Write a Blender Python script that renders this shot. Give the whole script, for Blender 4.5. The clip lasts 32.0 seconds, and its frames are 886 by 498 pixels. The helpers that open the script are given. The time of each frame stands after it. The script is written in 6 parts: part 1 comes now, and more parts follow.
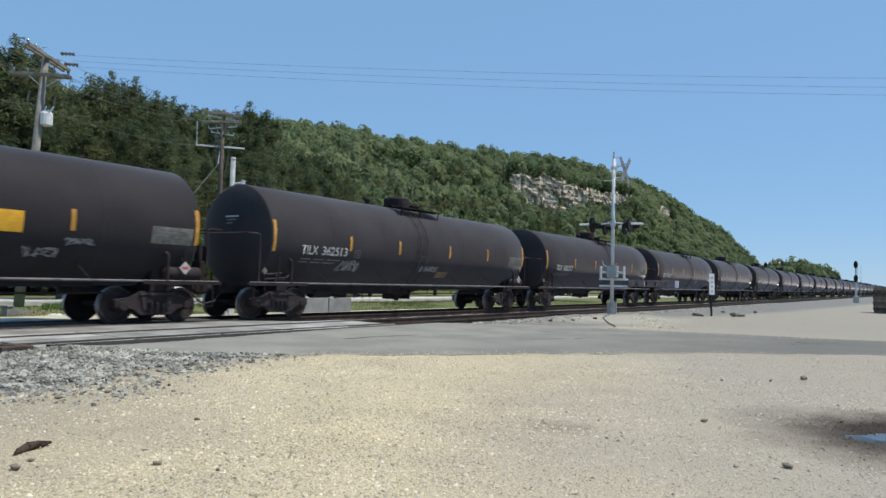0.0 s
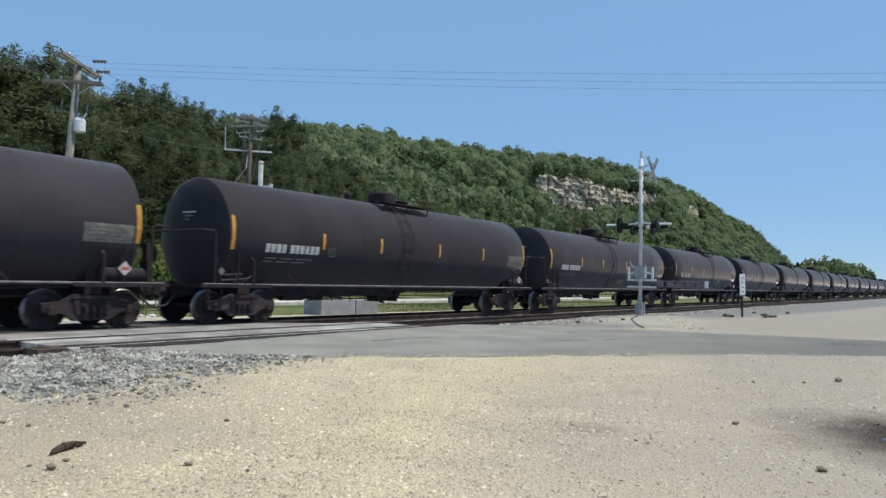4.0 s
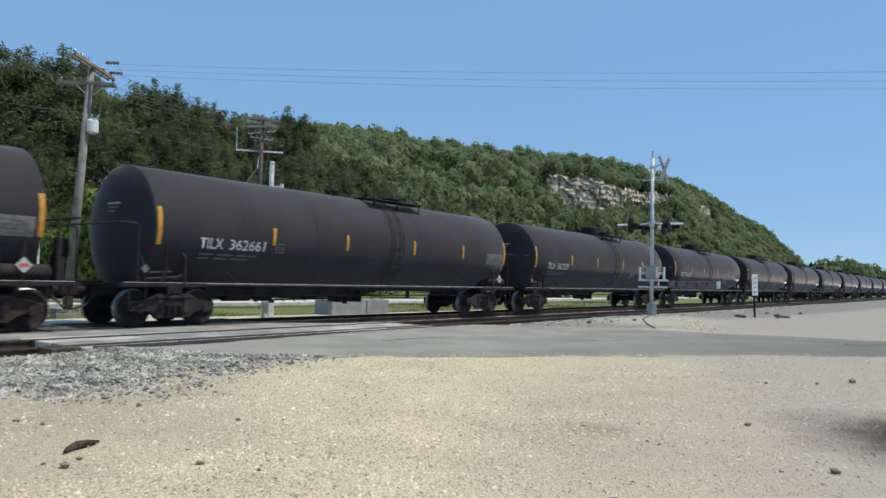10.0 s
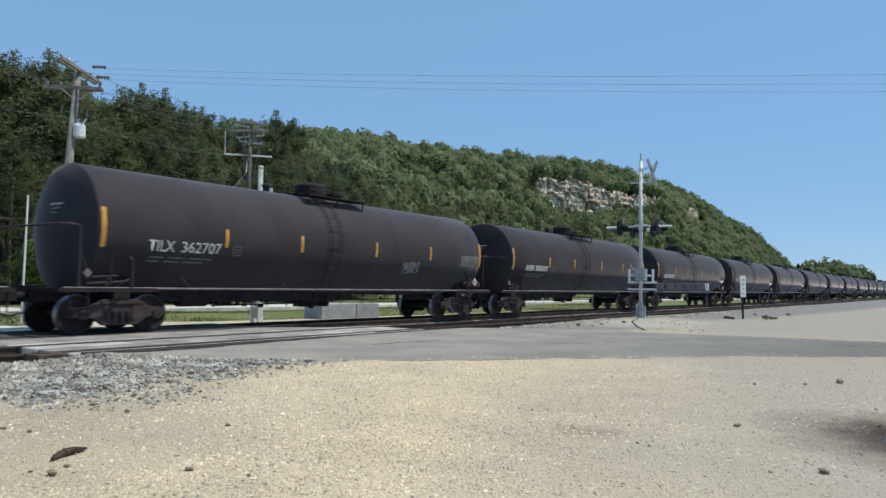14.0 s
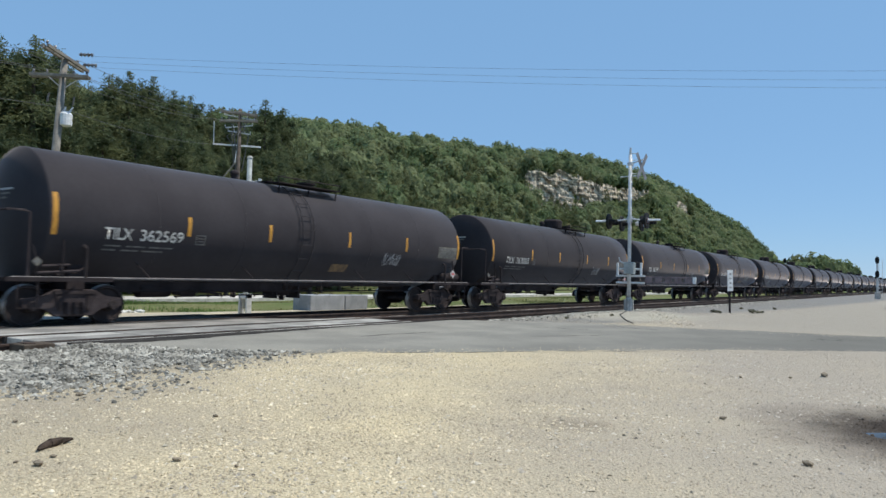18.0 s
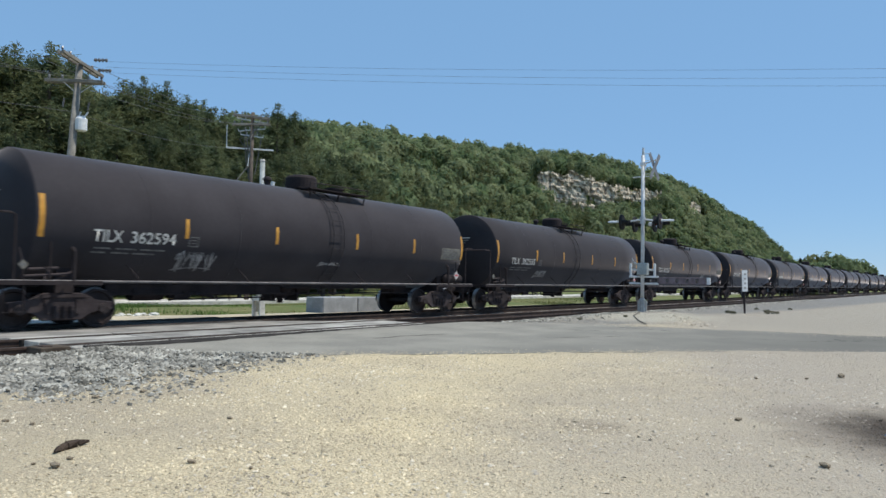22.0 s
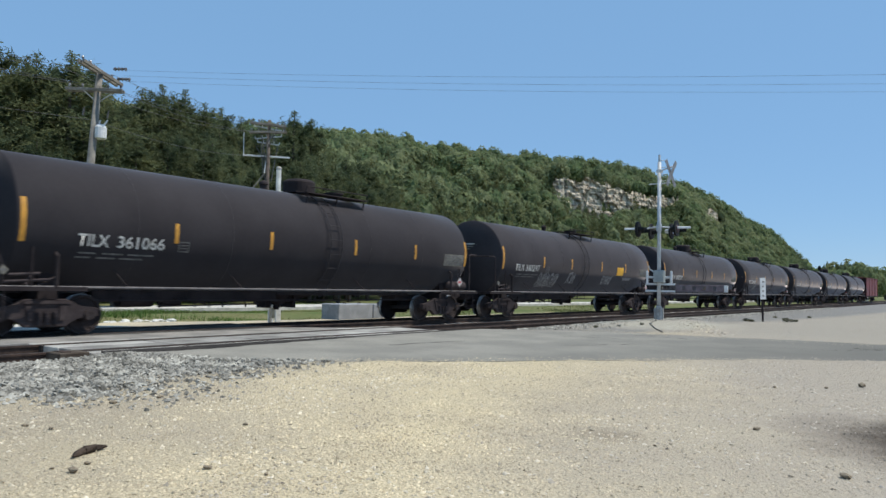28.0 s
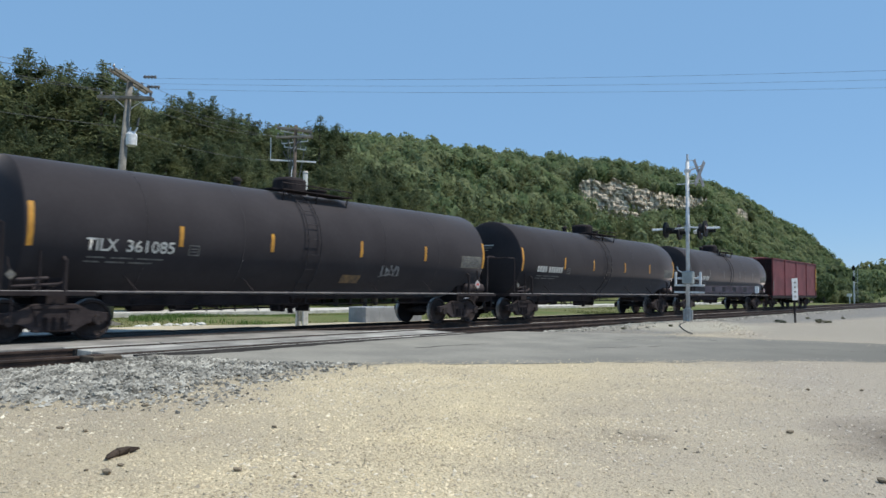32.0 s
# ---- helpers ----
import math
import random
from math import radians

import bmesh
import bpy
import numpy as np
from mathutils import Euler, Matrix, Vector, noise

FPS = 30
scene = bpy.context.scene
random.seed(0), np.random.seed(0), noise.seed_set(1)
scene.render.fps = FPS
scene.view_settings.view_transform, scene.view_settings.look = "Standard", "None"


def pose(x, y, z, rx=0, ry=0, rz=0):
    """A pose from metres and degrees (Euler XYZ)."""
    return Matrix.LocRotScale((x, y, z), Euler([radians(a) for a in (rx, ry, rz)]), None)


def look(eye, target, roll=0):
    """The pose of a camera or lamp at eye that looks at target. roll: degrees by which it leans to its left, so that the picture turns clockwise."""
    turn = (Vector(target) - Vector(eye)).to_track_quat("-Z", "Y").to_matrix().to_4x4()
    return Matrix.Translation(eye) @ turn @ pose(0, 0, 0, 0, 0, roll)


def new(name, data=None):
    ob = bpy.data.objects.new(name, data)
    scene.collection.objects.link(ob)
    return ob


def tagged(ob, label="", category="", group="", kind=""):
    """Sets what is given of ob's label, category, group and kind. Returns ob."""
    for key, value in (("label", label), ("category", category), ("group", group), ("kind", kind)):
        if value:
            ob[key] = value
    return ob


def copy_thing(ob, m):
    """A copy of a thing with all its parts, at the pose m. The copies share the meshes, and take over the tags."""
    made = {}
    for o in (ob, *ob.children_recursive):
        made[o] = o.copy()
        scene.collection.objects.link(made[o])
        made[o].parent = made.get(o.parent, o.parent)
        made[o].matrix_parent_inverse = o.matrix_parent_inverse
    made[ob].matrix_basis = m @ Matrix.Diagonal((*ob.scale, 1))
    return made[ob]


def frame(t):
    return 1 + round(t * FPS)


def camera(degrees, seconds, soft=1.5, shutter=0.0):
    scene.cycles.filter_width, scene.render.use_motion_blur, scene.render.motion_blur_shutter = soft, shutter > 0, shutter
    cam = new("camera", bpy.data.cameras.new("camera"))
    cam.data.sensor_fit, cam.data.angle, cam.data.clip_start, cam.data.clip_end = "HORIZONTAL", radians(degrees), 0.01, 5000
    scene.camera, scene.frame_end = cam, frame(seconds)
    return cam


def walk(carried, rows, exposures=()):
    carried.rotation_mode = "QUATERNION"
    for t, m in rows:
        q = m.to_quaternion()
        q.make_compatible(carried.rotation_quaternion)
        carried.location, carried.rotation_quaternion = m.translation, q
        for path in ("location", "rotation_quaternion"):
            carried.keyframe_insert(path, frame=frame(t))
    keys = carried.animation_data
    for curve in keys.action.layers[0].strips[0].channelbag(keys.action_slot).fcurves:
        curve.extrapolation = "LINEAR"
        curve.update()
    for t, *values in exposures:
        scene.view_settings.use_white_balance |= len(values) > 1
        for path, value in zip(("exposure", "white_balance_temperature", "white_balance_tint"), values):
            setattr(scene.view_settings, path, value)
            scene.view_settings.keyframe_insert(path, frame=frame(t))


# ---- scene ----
import functools

F_DEG = 63.6
EYE = (0.0, 0.0, 1.25)
cam = camera(F_DEG, 32.0, soft=1.5, shutter=0.12)
# seconds, yaw, pitch, roll of the hand-held camera, which stays in one spot
walk(cam, [(t, pose(*EYE, 90 + pitch, roll, yaw)) for t, yaw, pitch, roll in (
    (0, 33.82, 2.55, -1.51), (0.5, 34.34, 2.67, -1.62), (1, 34.92, 2.72, -1.49), (1.5, 36.28, 2.69, -1.54),
    (2, 36.80, 2.51, -1.29), (2.5, 36.90, 2.42, -1.22), (3, 35.77, 2.56, -1.69), (3.5, 35.77, 2.59, -1.38),
    (5.5, 36.12, 2.72, -1.16), (6, 35.94, 2.66, -1.11), (6.5, 36.60, 2.87, -1.11), (7, 36.65, 2.64, -1.28),
    (7.5, 36.64, 2.52, -1.25), (8, 36.80, 2.46, -1.25), (8.5, 36.89, 2.43, -1.29), (9, 36.81, 2.72, -1.04),
    (9.5, 36.95, 2.51, -1.14), (10, 36.78, 2.62, -1.28), (10.5, 36.54, 2.85, -1.31), (11, 36.51, 3.08, -1.10),
    (11.5, 36.22, 2.82, -1.23), (12, 36.34, 2.73, -1.36), (12.5, 36.19, 2.74, -1.40), (13, 35.95, 2.81, -1.09),
    (13.5, 35.93, 2.83, -1.26), (14, 35.97, 2.91, -0.93), (14.5, 35.88, 2.68, -0.88), (16.5, 35.90, 2.35, -0.97),
    (17, 35.60, 2.31, -1.13), (17.5, 35.32, 2.20, -1.18), (18, 35.10, 2.30, -1.30), (18.5, 36.04, 2.34, -1.22),
    (19, 36.12, 2.33, -1.06), (19.5, 36.22, 2.48, -1.05), (20, 36.56, 2.58, -1.16), (20.5, 36.48, 2.70, -1.04),
    (21, 36.23, 2.83, -1.16), (21.5, 36.37, 2.49, -1.01), (22, 36.10, 2.42, -1.03), (22.5, 36.20, 2.39, -0.90),
    (23, 36.48, 2.35, -0.91), (23.5, 36.62, 2.45, -1.07), (24, 36.60, 2.52, -1.05), (24.5, 37.00, 2.71, -1.06),
    (25, 36.88, 2.62, -0.93), (25.5, 36.94, 3.01, -0.85), (27.5, 37.15, 3.08, -1.40), (28, 37.31, 2.96, -1.16),
    (28.5, 37.18, 2.90, -1.10), (29, 37.23, 2.78, -1.11), (29.5, 37.11, 2.84, -1.19), (30, 37.43, 2.94, -1.19),
    (30.5, 38.17, 2.79, -0.90), (31, 38.62, 2.73, -0.78), (31.5, 38.87, 2.87, -0.99), (32, 39.41, 3.13, -0.82),
)], exposures=[(0, 0.15), (32, 0.15)])

# ---- light ----
SUN_AZ, SUN_EL = radians(54), radians(64)   # azimuth from +Y towards +X
world = bpy.data.worlds.new("world")
scene.world = world
world.use_nodes = True
wn = world.node_tree.nodes
sky = wn.new("ShaderNodeTexSky")
sky.sky_type = 'NISHITA'
sky.sun_disc = False
sky.sun_elevation = SUN_EL
sky.sun_rotation = SUN_AZ
sky.altitude = 1500
sky.air_density = 1.0
sky.dust_density = 0.0
sky.ozone_density = 3.0
wn["Background"].inputs[1].default_value = 0.14
haze = wn.new("ShaderNodeMix")      # even summer haze over the clear sky
haze.data_type = 'RGBA'
haze.inputs["Factor"].default_value = 0.78
haze.inputs["B"].default_value = (1.40, 2.75, 4.60, 1)
world.node_tree.links.new(sky.outputs[0], haze.inputs["A"])
world.node_tree.links.new(haze.outputs["Result"], wn["Background"].inputs[0])
sun_data = bpy.data.lights.new("sun", 'SUN')
sun_data.energy = 3.7
sun_data.angle = radians(0.53)
sun_data.color = (1.0, 0.955, 0.87)
sun = new("sun", sun_data)
sun.matrix_world = look((math.sin(SUN_AZ) * math.cos(SUN_EL) * 50, math.cos(SUN_AZ) * math.cos(SUN_EL) * 50, math.sin(SUN_EL) * 50), (0, 0, 0))


# ---- materials ----
def mat(name, a, b=None, rough=0.7, metal=0.0, scale=4.0, fine=40.0, bump=0.2, bump_dist=0.01, obj_var=0.0, island=0.0, spec=0.5, coords="Object", mid=(0.38, 0.62), grain=0.18):
    """Two-scale noise material: colours a and b mixed by a large noise, broken up by a fine one."""
    m = bpy.data.materials.new(name)
    m.use_nodes = True
    nt = m.node_tree
    n, l = nt.nodes, nt.links
    bs = n["Principled BSDF"]
    b = b or tuple(c * 0.75 for c in a)
    tc = n.new("ShaderNodeTexCoord")
    big, small = n.new("ShaderNodeTexNoise"), n.new("ShaderNodeTexNoise")
    big.inputs["Scale"].default_value, big.inputs["Detail"].default_value = scale, 5
    small.inputs["Scale"].default_value, small.inputs["Detail"].default_value = fine, 3
    for t in (big, small):
        l.new(tc.outputs[coords], t.inputs["Vector"])
    ramp = n.new("ShaderNodeMapRange")
    ramp.inputs[1].default_value, ramp.inputs[2].default_value = mid
    l.new(big.outputs["Fac"], ramp.inputs[0])
    mix = n.new("ShaderNodeMix")
    mix.data_type = 'RGBA'
    mix.inputs["A"].default_value, mix.inputs["B"].default_value = (*a, 1), (*b, 1)
    l.new(ramp.outputs[0], mix.inputs["Factor"])
    hsv = n.new("ShaderNodeHueSaturation")
    val = n.new("ShaderNodeMapRange")
    val.inputs[1].default_value, val.inputs[2].default_value, val.inputs[3].default_value, val.inputs[4].default_value = 0.3, 0.7, 1 - grain, 1 + grain
    l.new(small.outputs["Fac"], val.inputs[0])
    last = val.outputs[0]
    for amount, node, socket in ((obj_var, "ShaderNodeObjectInfo", "Random"), (island, "ShaderNodeNewGeometry", "Random Per Island")):
        if amount:
            src = n.new(node)
            mr, mul = n.new("ShaderNodeMapRange"), n.new("ShaderNodeMath")
            mr.inputs[3].default_value, mr.inputs[4].default_value = 1 - amount, 1 + amount
            mul.operation = 'MULTIPLY'
            l.new(src.outputs[socket], mr.inputs[0])
            l.new(mr.outputs[0], mul.inputs[0])
            l.new(last, mul.inputs[1])
            last = mul.outputs[0]
    l.new(last, hsv.inputs["Value"])
    l.new(mix.outputs["Result"], hsv.inputs["Color"])
    l.new(hsv.outputs[0], bs.inputs["Base Color"])
    bs.inputs["Metallic"].default_value = metal
    bs.inputs["Specular IOR Level"].default_value = spec
    rr = n.new("ShaderNodeMapRange")
    rr.inputs[3].default_value, rr.inputs[4].default_value = max(rough - 0.1, 0.05), min(rough + 0.1, 1)
    l.new(big.outputs["Fac"], rr.inputs[0])
    l.new(rr.outputs[0], bs.inputs["Roughness"])
    if bump:
        bp = n.new("ShaderNodeBump")
        bp.inputs["Strength"].default_value, bp.inputs["Distance"].default_value = bump, bump_dist
        l.new(small.outputs["Fac"], bp.inputs["Height"])
        l.new(bp.outputs[0], bs.inputs["Normal"])
    return m


def leaf_mat(name, a, b, scale, island=0.45, trans=0.35):
    m = mat(name, a, b, rough=0.75, scale=scale, fine=scale * 9, bump=0, island=island, obj_var=0.18, spec=0.15)
    nt = m.node_tree
    n, l = nt.nodes, nt.links
    bs = n["Principled BSDF"]
    tr, mx = n.new("ShaderNodeBsdfTranslucent"), n.new("ShaderNodeMixShader")
    l.new(bs.inputs["Base Color"].links[0].from_socket, tr.inputs["Color"])
    mx.inputs[0].default_value = trans
    l.new(bs.outputs[0], mx.inputs[1])
    l.new(tr.outputs[0], mx.inputs[2])
    l.new(mx.outputs[0], n["Material Output"].inputs["Surface"])
    return m


def stain(m, colour, centre=None, radius=1.0, soft=0.5, plane=None, amount=1.0, wobble=0.5, scale=1.5):
    """Tint a material round a centre, or past a line (normal x, y, start, end), with an uneven edge."""
    nt = m.node_tree
    n, l = nt.nodes, nt.links
    bs = n["Principled BSDF"]
    tc, nz = n.new("ShaderNodeTexCoord"), n.new("ShaderNodeTexNoise")
    nz.inputs["Scale"].default_value, nz.inputs["Detail"].default_value = scale, 4
    l.new(tc.outputs["Object"], nz.inputs["Vector"])
    d, mr, ad = n.new("ShaderNodeVectorMath"), n.new("ShaderNodeMapRange"), n.new("ShaderNodeMath")
    ad.operation = 'MULTIPLY_ADD'
    ad.inputs[1].default_value = wobble
    l.new(tc.outputs["Object"], d.inputs[0])
    l.new(nz.outputs["Fac"], ad.inputs[0])
    if centre:
        d.operation = 'DISTANCE'
        d.inputs[1].default_value = (centre[0], centre[1], 0)
        mr.inputs[1].default_value, mr.inputs[2].default_value = radius + soft + wobble / 2, radius - soft + wobble / 2
    else:
        d.operation = 'DOT_PRODUCT'
        d.inputs[1].default_value = (plane[0], plane[1], 0)
        mr.inputs[1].default_value, mr.inputs[2].default_value = plane[2] + wobble / 2, plane[3] + wobble / 2
    l.new(d.outputs["Value"], ad.inputs[2])
    l.new(ad.outputs[0], mr.inputs[0])
    mr.inputs[4].default_value = amount
    mx = n.new("ShaderNodeMix")
    mx.data_type = 'RGBA'
    l.new(mr.outputs[0], mx.inputs["Factor"])
    l.new(bs.inputs["Base Color"].links[0].from_socket, mx.inputs["A"])
    mx.inputs["B"].default_value = (*colour, 1)
    l.new(mx.outputs["Result"], bs.inputs["Base Color"])
    return m


M_GRAVEL = mat("tan_gravel", (0.56, 0.475, 0.325), (0.43, 0.37, 0.275), rough=0.95, scale=0.45, fine=55, bump=1.0, bump_dist=0.02, spec=0.2)
M_LOT = mat("tan_lot_gravel", (0.575, 0.480, 0.312), (0.455, 0.386, 0.272), rough=0.95, scale=0.45, fine=48, bump=1.0, bump_dist=0.025, spec=0.1, grain=0.26)
stain(M_LOT, (0.360, 0.318, 0.262), plane=(0.75, 0.25, -1.8, 1.0), amount=0.88, wobble=1.6, scale=0.5)
stain(M_LOT, (0.33, 0.285, 0.215), plane=(-1, -0.9, 1.5, 3.3), amount=0.65, wobble=1.4, scale=0.9)
stain(M_LOT, (0.15, 0.125, 0.102), centre=(-0.05, 7.6), radius=1.22, soft=0.5, amount=0.85, wobble=1.1, scale=1.6)
stain(M_LOT, (0.045, 0.036, 0.030), centre=(0.1, 7.75), radius=0.95, soft=0.35, amount=0.95, wobble=0.8, scale=2.2)
stain(M_LOT, (0.17, 0.14, 0.10), centre=(-2.68, 5.95), radius=0.16, soft=0.22, amount=0.75, wobble=0.3, scale=4)
stain(M_LOT, (0.325, 0.292, 0.240), plane=(0, 1, 19, 24), amount=0.85, wobble=2.0, scale=0.4)
stain(M_LOT, (0.205, 0.198, 0.185), plane=(-1, 0.05, 8.4, 9.8), amount=0.9, wobble=1.2, scale=0.7)
stain(M_LOT, (0.43, 0.395, 0.315), centre=(-9.2, 24.6), radius=2.3, soft=0.7, amount=0.85, wobble=1.3, scale=1.1)
M_STONE = mat("limestone_chips", (0.585, 0.495, 0.332), (0.43, 0.366, 0.262), rough=0.95, scale=1.2, fine=60, bump=0.0, island=0.34, spec=0.1)
stain(M_STONE, (0.385, 0.340, 0.282), plane=(0.75, 0.25, -1.8, 1.0), amount=0.85, wobble=1.6, scale=0.5)
stain(M_STONE, (0.36, 0.315, 0.245), plane=(-1, -0.9, 1.5, 3.3), amount=0.6, wobble=1.4, scale=0.9)
stain(M_STONE, (0.24, 0.232, 0.215), plane=(-1, 0.05, 8.4, 9.8), amount=0.75, wobble=1.2, scale=0.7)
stain(M_STONE, (0.43, 0.395, 0.315), centre=(-9.2, 24.6), radius=2.3, soft=0.7, amount=0.7, wobble=1.3, scale=1.1)
stain(M_STONE, (0.15, 0.125, 0.102), centre=(-0.05, 7.6), radius=1.22, soft=0.5, amount=0.85, wobble=1.1, scale=1.6)
stain(M_STONE, (0.045, 0.036, 0.030), centre=(0.1, 7.75), radius=0.95, soft=0.35, amount=0.95, wobble=0.8, scale=2.2)
M_COARSE = mat("coarse_limestone", (0.60, 0.535, 0.405), (0.40, 0.355, 0.285), rough=0.95, scale=1.2, fine=60, bump=0.0, island=0.42, spec=0.1)
stain(M_COARSE, (0.44, 0.395, 0.340), plane=(0.75, 0.25, -1.8, 1.0), amount=0.8, wobble=1.6, scale=0.5)
stain(M_COARSE, (0.045, 0.036, 0.030), centre=(0.1, 7.75), radius=1.05, soft=0.4, amount=0.95, wobble=0.8, scale=2.2)
M_BALLAST = mat("grey_ballast", (0.340, 0.326, 0.284), (0.175, 0.168, 0.147), rough=0.95, scale=2.0, fine=60, bump=0.0, island=0.55, spec=0.05)
M_BALLAST_ONE = mat("grey_ballast_stone", (0.340, 0.326, 0.284), (0.175, 0.168, 0.147), rough=0.95, scale=2.0, fine=12, bump=0.2, obj_var=0.5, spec=0.05)
M_BED = mat("ballast_bed", (0.43, 0.415, 0.385), (0.30, 0.29, 0.27), rough=0.95, scale=1.5, fine=22, bump=1.0, bump_dist=0.04, spec=0.2)
M_ROAD = mat("worn_asphalt", (0.285, 0.268, 0.228), (0.225, 0.213, 0.184), rough=0.95, scale=0.7, fine=70, bump=0.4, bump_dist=0.006, spec=0.06)
stain(M_ROAD, (0.145, 0.139, 0.122), plane=(1, 0, -9, -2), amount=0.85, wobble=2.0, scale=0.5)
M_CONC = mat("concrete_panel", (0.53, 0.50, 0.445), (0.35, 0.33, 0.295), rough=0.9, scale=1.3, fine=30, bump=0.3, obj_var=0.22, spec=0.15)
M_CONC_DIRTY = mat("dirty_concrete", (0.33, 0.31, 0.28), (0.22, 0.21, 0.195), rough=0.92, scale=1.3, fine=30, bump=0.3, obj_var=0.15, spec=0.12)
M_PANEL = mat("worn_crossing_panel", (0.40, 0.385, 0.35), (0.25, 0.24, 0.22), rough=0.92, scale=1.1, fine=30, bump=0.3, obj_var=0.28, spec=0.12)
M_BLOCK = mat("pale_block_concrete", (0.31, 0.32, 0.335), (0.23, 0.24, 0.25), rough=0.9, scale=1.6, fine=25, bump=0.2, obj_var=0.12, spec=0.1)
# asphalt coloured extra dark to deepen the shade under the train
M_SHADED_ASPHALT = mat("dark_crossing_asphalt", (0.125, 0.118, 0.108), (0.085, 0.080, 0.074), rough=0.95, scale=1.3, fine=40, bump=0.3, obj_var=0.12, spec=0.08)
M_RUBBER = mat("black_rubber", (0.03, 0.03, 0.03), (0.05, 0.045, 0.04), rough=0.8, scale=5, fine=50)
M_RAIL = mat("rail_steel", (0.075, 0.052, 0.042), (0.045, 0.034, 0.03), rough=0.8, metal=0.2, scale=3, fine=30, spec=0.15)
M_RAILTOP = mat("rail_head", (0.075, 0.063, 0.056), (0.05, 0.043, 0.04), rough=0.6, metal=0.2, scale=3, fine=30, bump=0.05, spec=0.2)
M_TIE = mat("creosoted_wood", (0.085, 0.065, 0.05), (0.14, 0.115, 0.09), rough=0.95, scale=3, fine=35, bump=0.5, obj_var=0.3, spec=0.1)
M_OLDTIE = mat("bleached_old_timber", (0.19, 0.15, 0.115), (0.10, 0.08, 0.065), rough=0.95, scale=3, fine=35, bump=0.5, obj_var=0.55, spec=0.1)
M_GRASS = mat("rough_grass", (0.095, 0.125, 0.038), (0.165, 0.160, 0.072), rough=0.95, scale=0.3, fine=14, bump=0.6, bump_dist=0.05, spec=0.15)
M_BLADE = leaf_mat("grass_blades", (0.135, 0.165, 0.055), (0.255, 0.240, 0.115), 0.45)
M_WEED = leaf_mat("lush_weeds", (0.085, 0.165, 0.035), (0.17, 0.235, 0.075), 0.5)
M_HILL = mat("forest_floor", (0.07, 0.09, 0.035), (0.10, 0.095, 0.045), rough=1.0, scale=0.03, fine=0.4, bump=0.3, bump_dist=0.3, spec=0.1)
M_TANK = mat("black_tank_paint", (0.0365, 0.0325, 0.0350), (0.0455, 0.0410, 0.0438), rough=0.76, scale=0.7, fine=9, bump=0.03, bump_dist=0.004, obj_var=0.15, spec=0.08, grain=0.05)
dust_haze = M_TANK.node_tree.nodes["Principled BSDF"].inputs       # sheen as a dust film, raised to stand in for haze on far tanks
dust_haze["Sheen Weight"].default_value, dust_haze["Sheen Roughness"].default_value = 0.46, 0.30
dust_haze["Sheen Tint"].default_value = (0.92, 0.84, 0.84, 1)
M_RAILDUST = mat("dusty_grey_rail", (0.13, 0.12, 0.12), (0.22, 0.20, 0.19), rough=0.8, scale=3.0, fine=30, bump=0.1, spec=0.2)
M_UNDER = mat("dusty_black_steel", (0.024, 0.0185, 0.0195), (0.038, 0.030, 0.030), rough=0.85, scale=2.0, fine=25, bump=0.25, obj_var=0.15, spec=0.18)
M_TRUCK = mat("dusty_truck_casting", (0.042, 0.0335, 0.034), (0.064, 0.052, 0.0515), rough=0.9, scale=2.5, fine=25, bump=0.25, obj_var=0.25, spec=0.1)
M_WHEEL = mat("brown_wheel_steel", (0.056, 0.045, 0.043), (0.040, 0.032, 0.031), rough=0.85, metal=0.0, scale=4, fine=30, spec=0.10)
M_RUST = mat("rusty_cast_steel", (0.044, 0.029, 0.025), (0.032, 0.023, 0.020), rough=0.85, scale=2.5, fine=30, bump=0.3, obj_var=0.25, spec=0.2)
M_TAR = mat("tar_filler", (0.030, 0.028, 0.026), (0.055, 0.05, 0.046), rough=0.95, scale=3, fine=40, spec=0.04)
M_RIM = mat("polished_tread", (0.34, 0.32, 0.31), (0.24, 0.225, 0.215), rough=0.4, metal=0.8, scale=4, fine=30)
M_YELLOW = mat("yellow_reflector", (0.64, 0.315, 0.040), (0.46, 0.215, 0.028), rough=0.45, scale=5, fine=40, bump=0.05)
M_ORANGE = mat("yellow_orange_panel", (0.80, 0.42, 0.02), (0.70, 0.34, 0.02), rough=0.5, scale=5, fine=40, bump=0.05)
M_LETTER = mat("white_lettering", (0.62, 0.61, 0.57), (0.42, 0.41, 0.38), rough=0.6, scale=6, fine=50, bump=0.0)
M_FADED = mat("faded_stencil", (0.17, 0.165, 0.155), (0.09, 0.088, 0.084), rough=0.65, scale=9, fine=60, bump=0.0)
M_LABEL = mat("grey_dirty_label", (0.20, 0.185, 0.15), (0.11, 0.10, 0.085), rough=0.65, scale=6, fine=50, bump=0.0)
M_NOTICE = mat("dirty_tan_notice", (0.20, 0.125, 0.055), (0.10, 0.07, 0.045), rough=0.65, scale=6, fine=50, bump=0.0)
M_WHITE = mat("white_card", (0.52, 0.49, 0.47), (0.42, 0.40, 0.38), rough=0.6, scale=6, fine=40, bump=0.0)
M_RED = mat("red_placard", (0.55, 0.10, 0.10), (0.45, 0.08, 0.08), rough=0.6, scale=6, fine=40, bump=0.0)
M_PAINT = mat("grey_paint_tag", (0.30, 0.295, 0.295), (0.16, 0.16, 0.165), rough=0.6, scale=8, fine=50, bump=0.0)
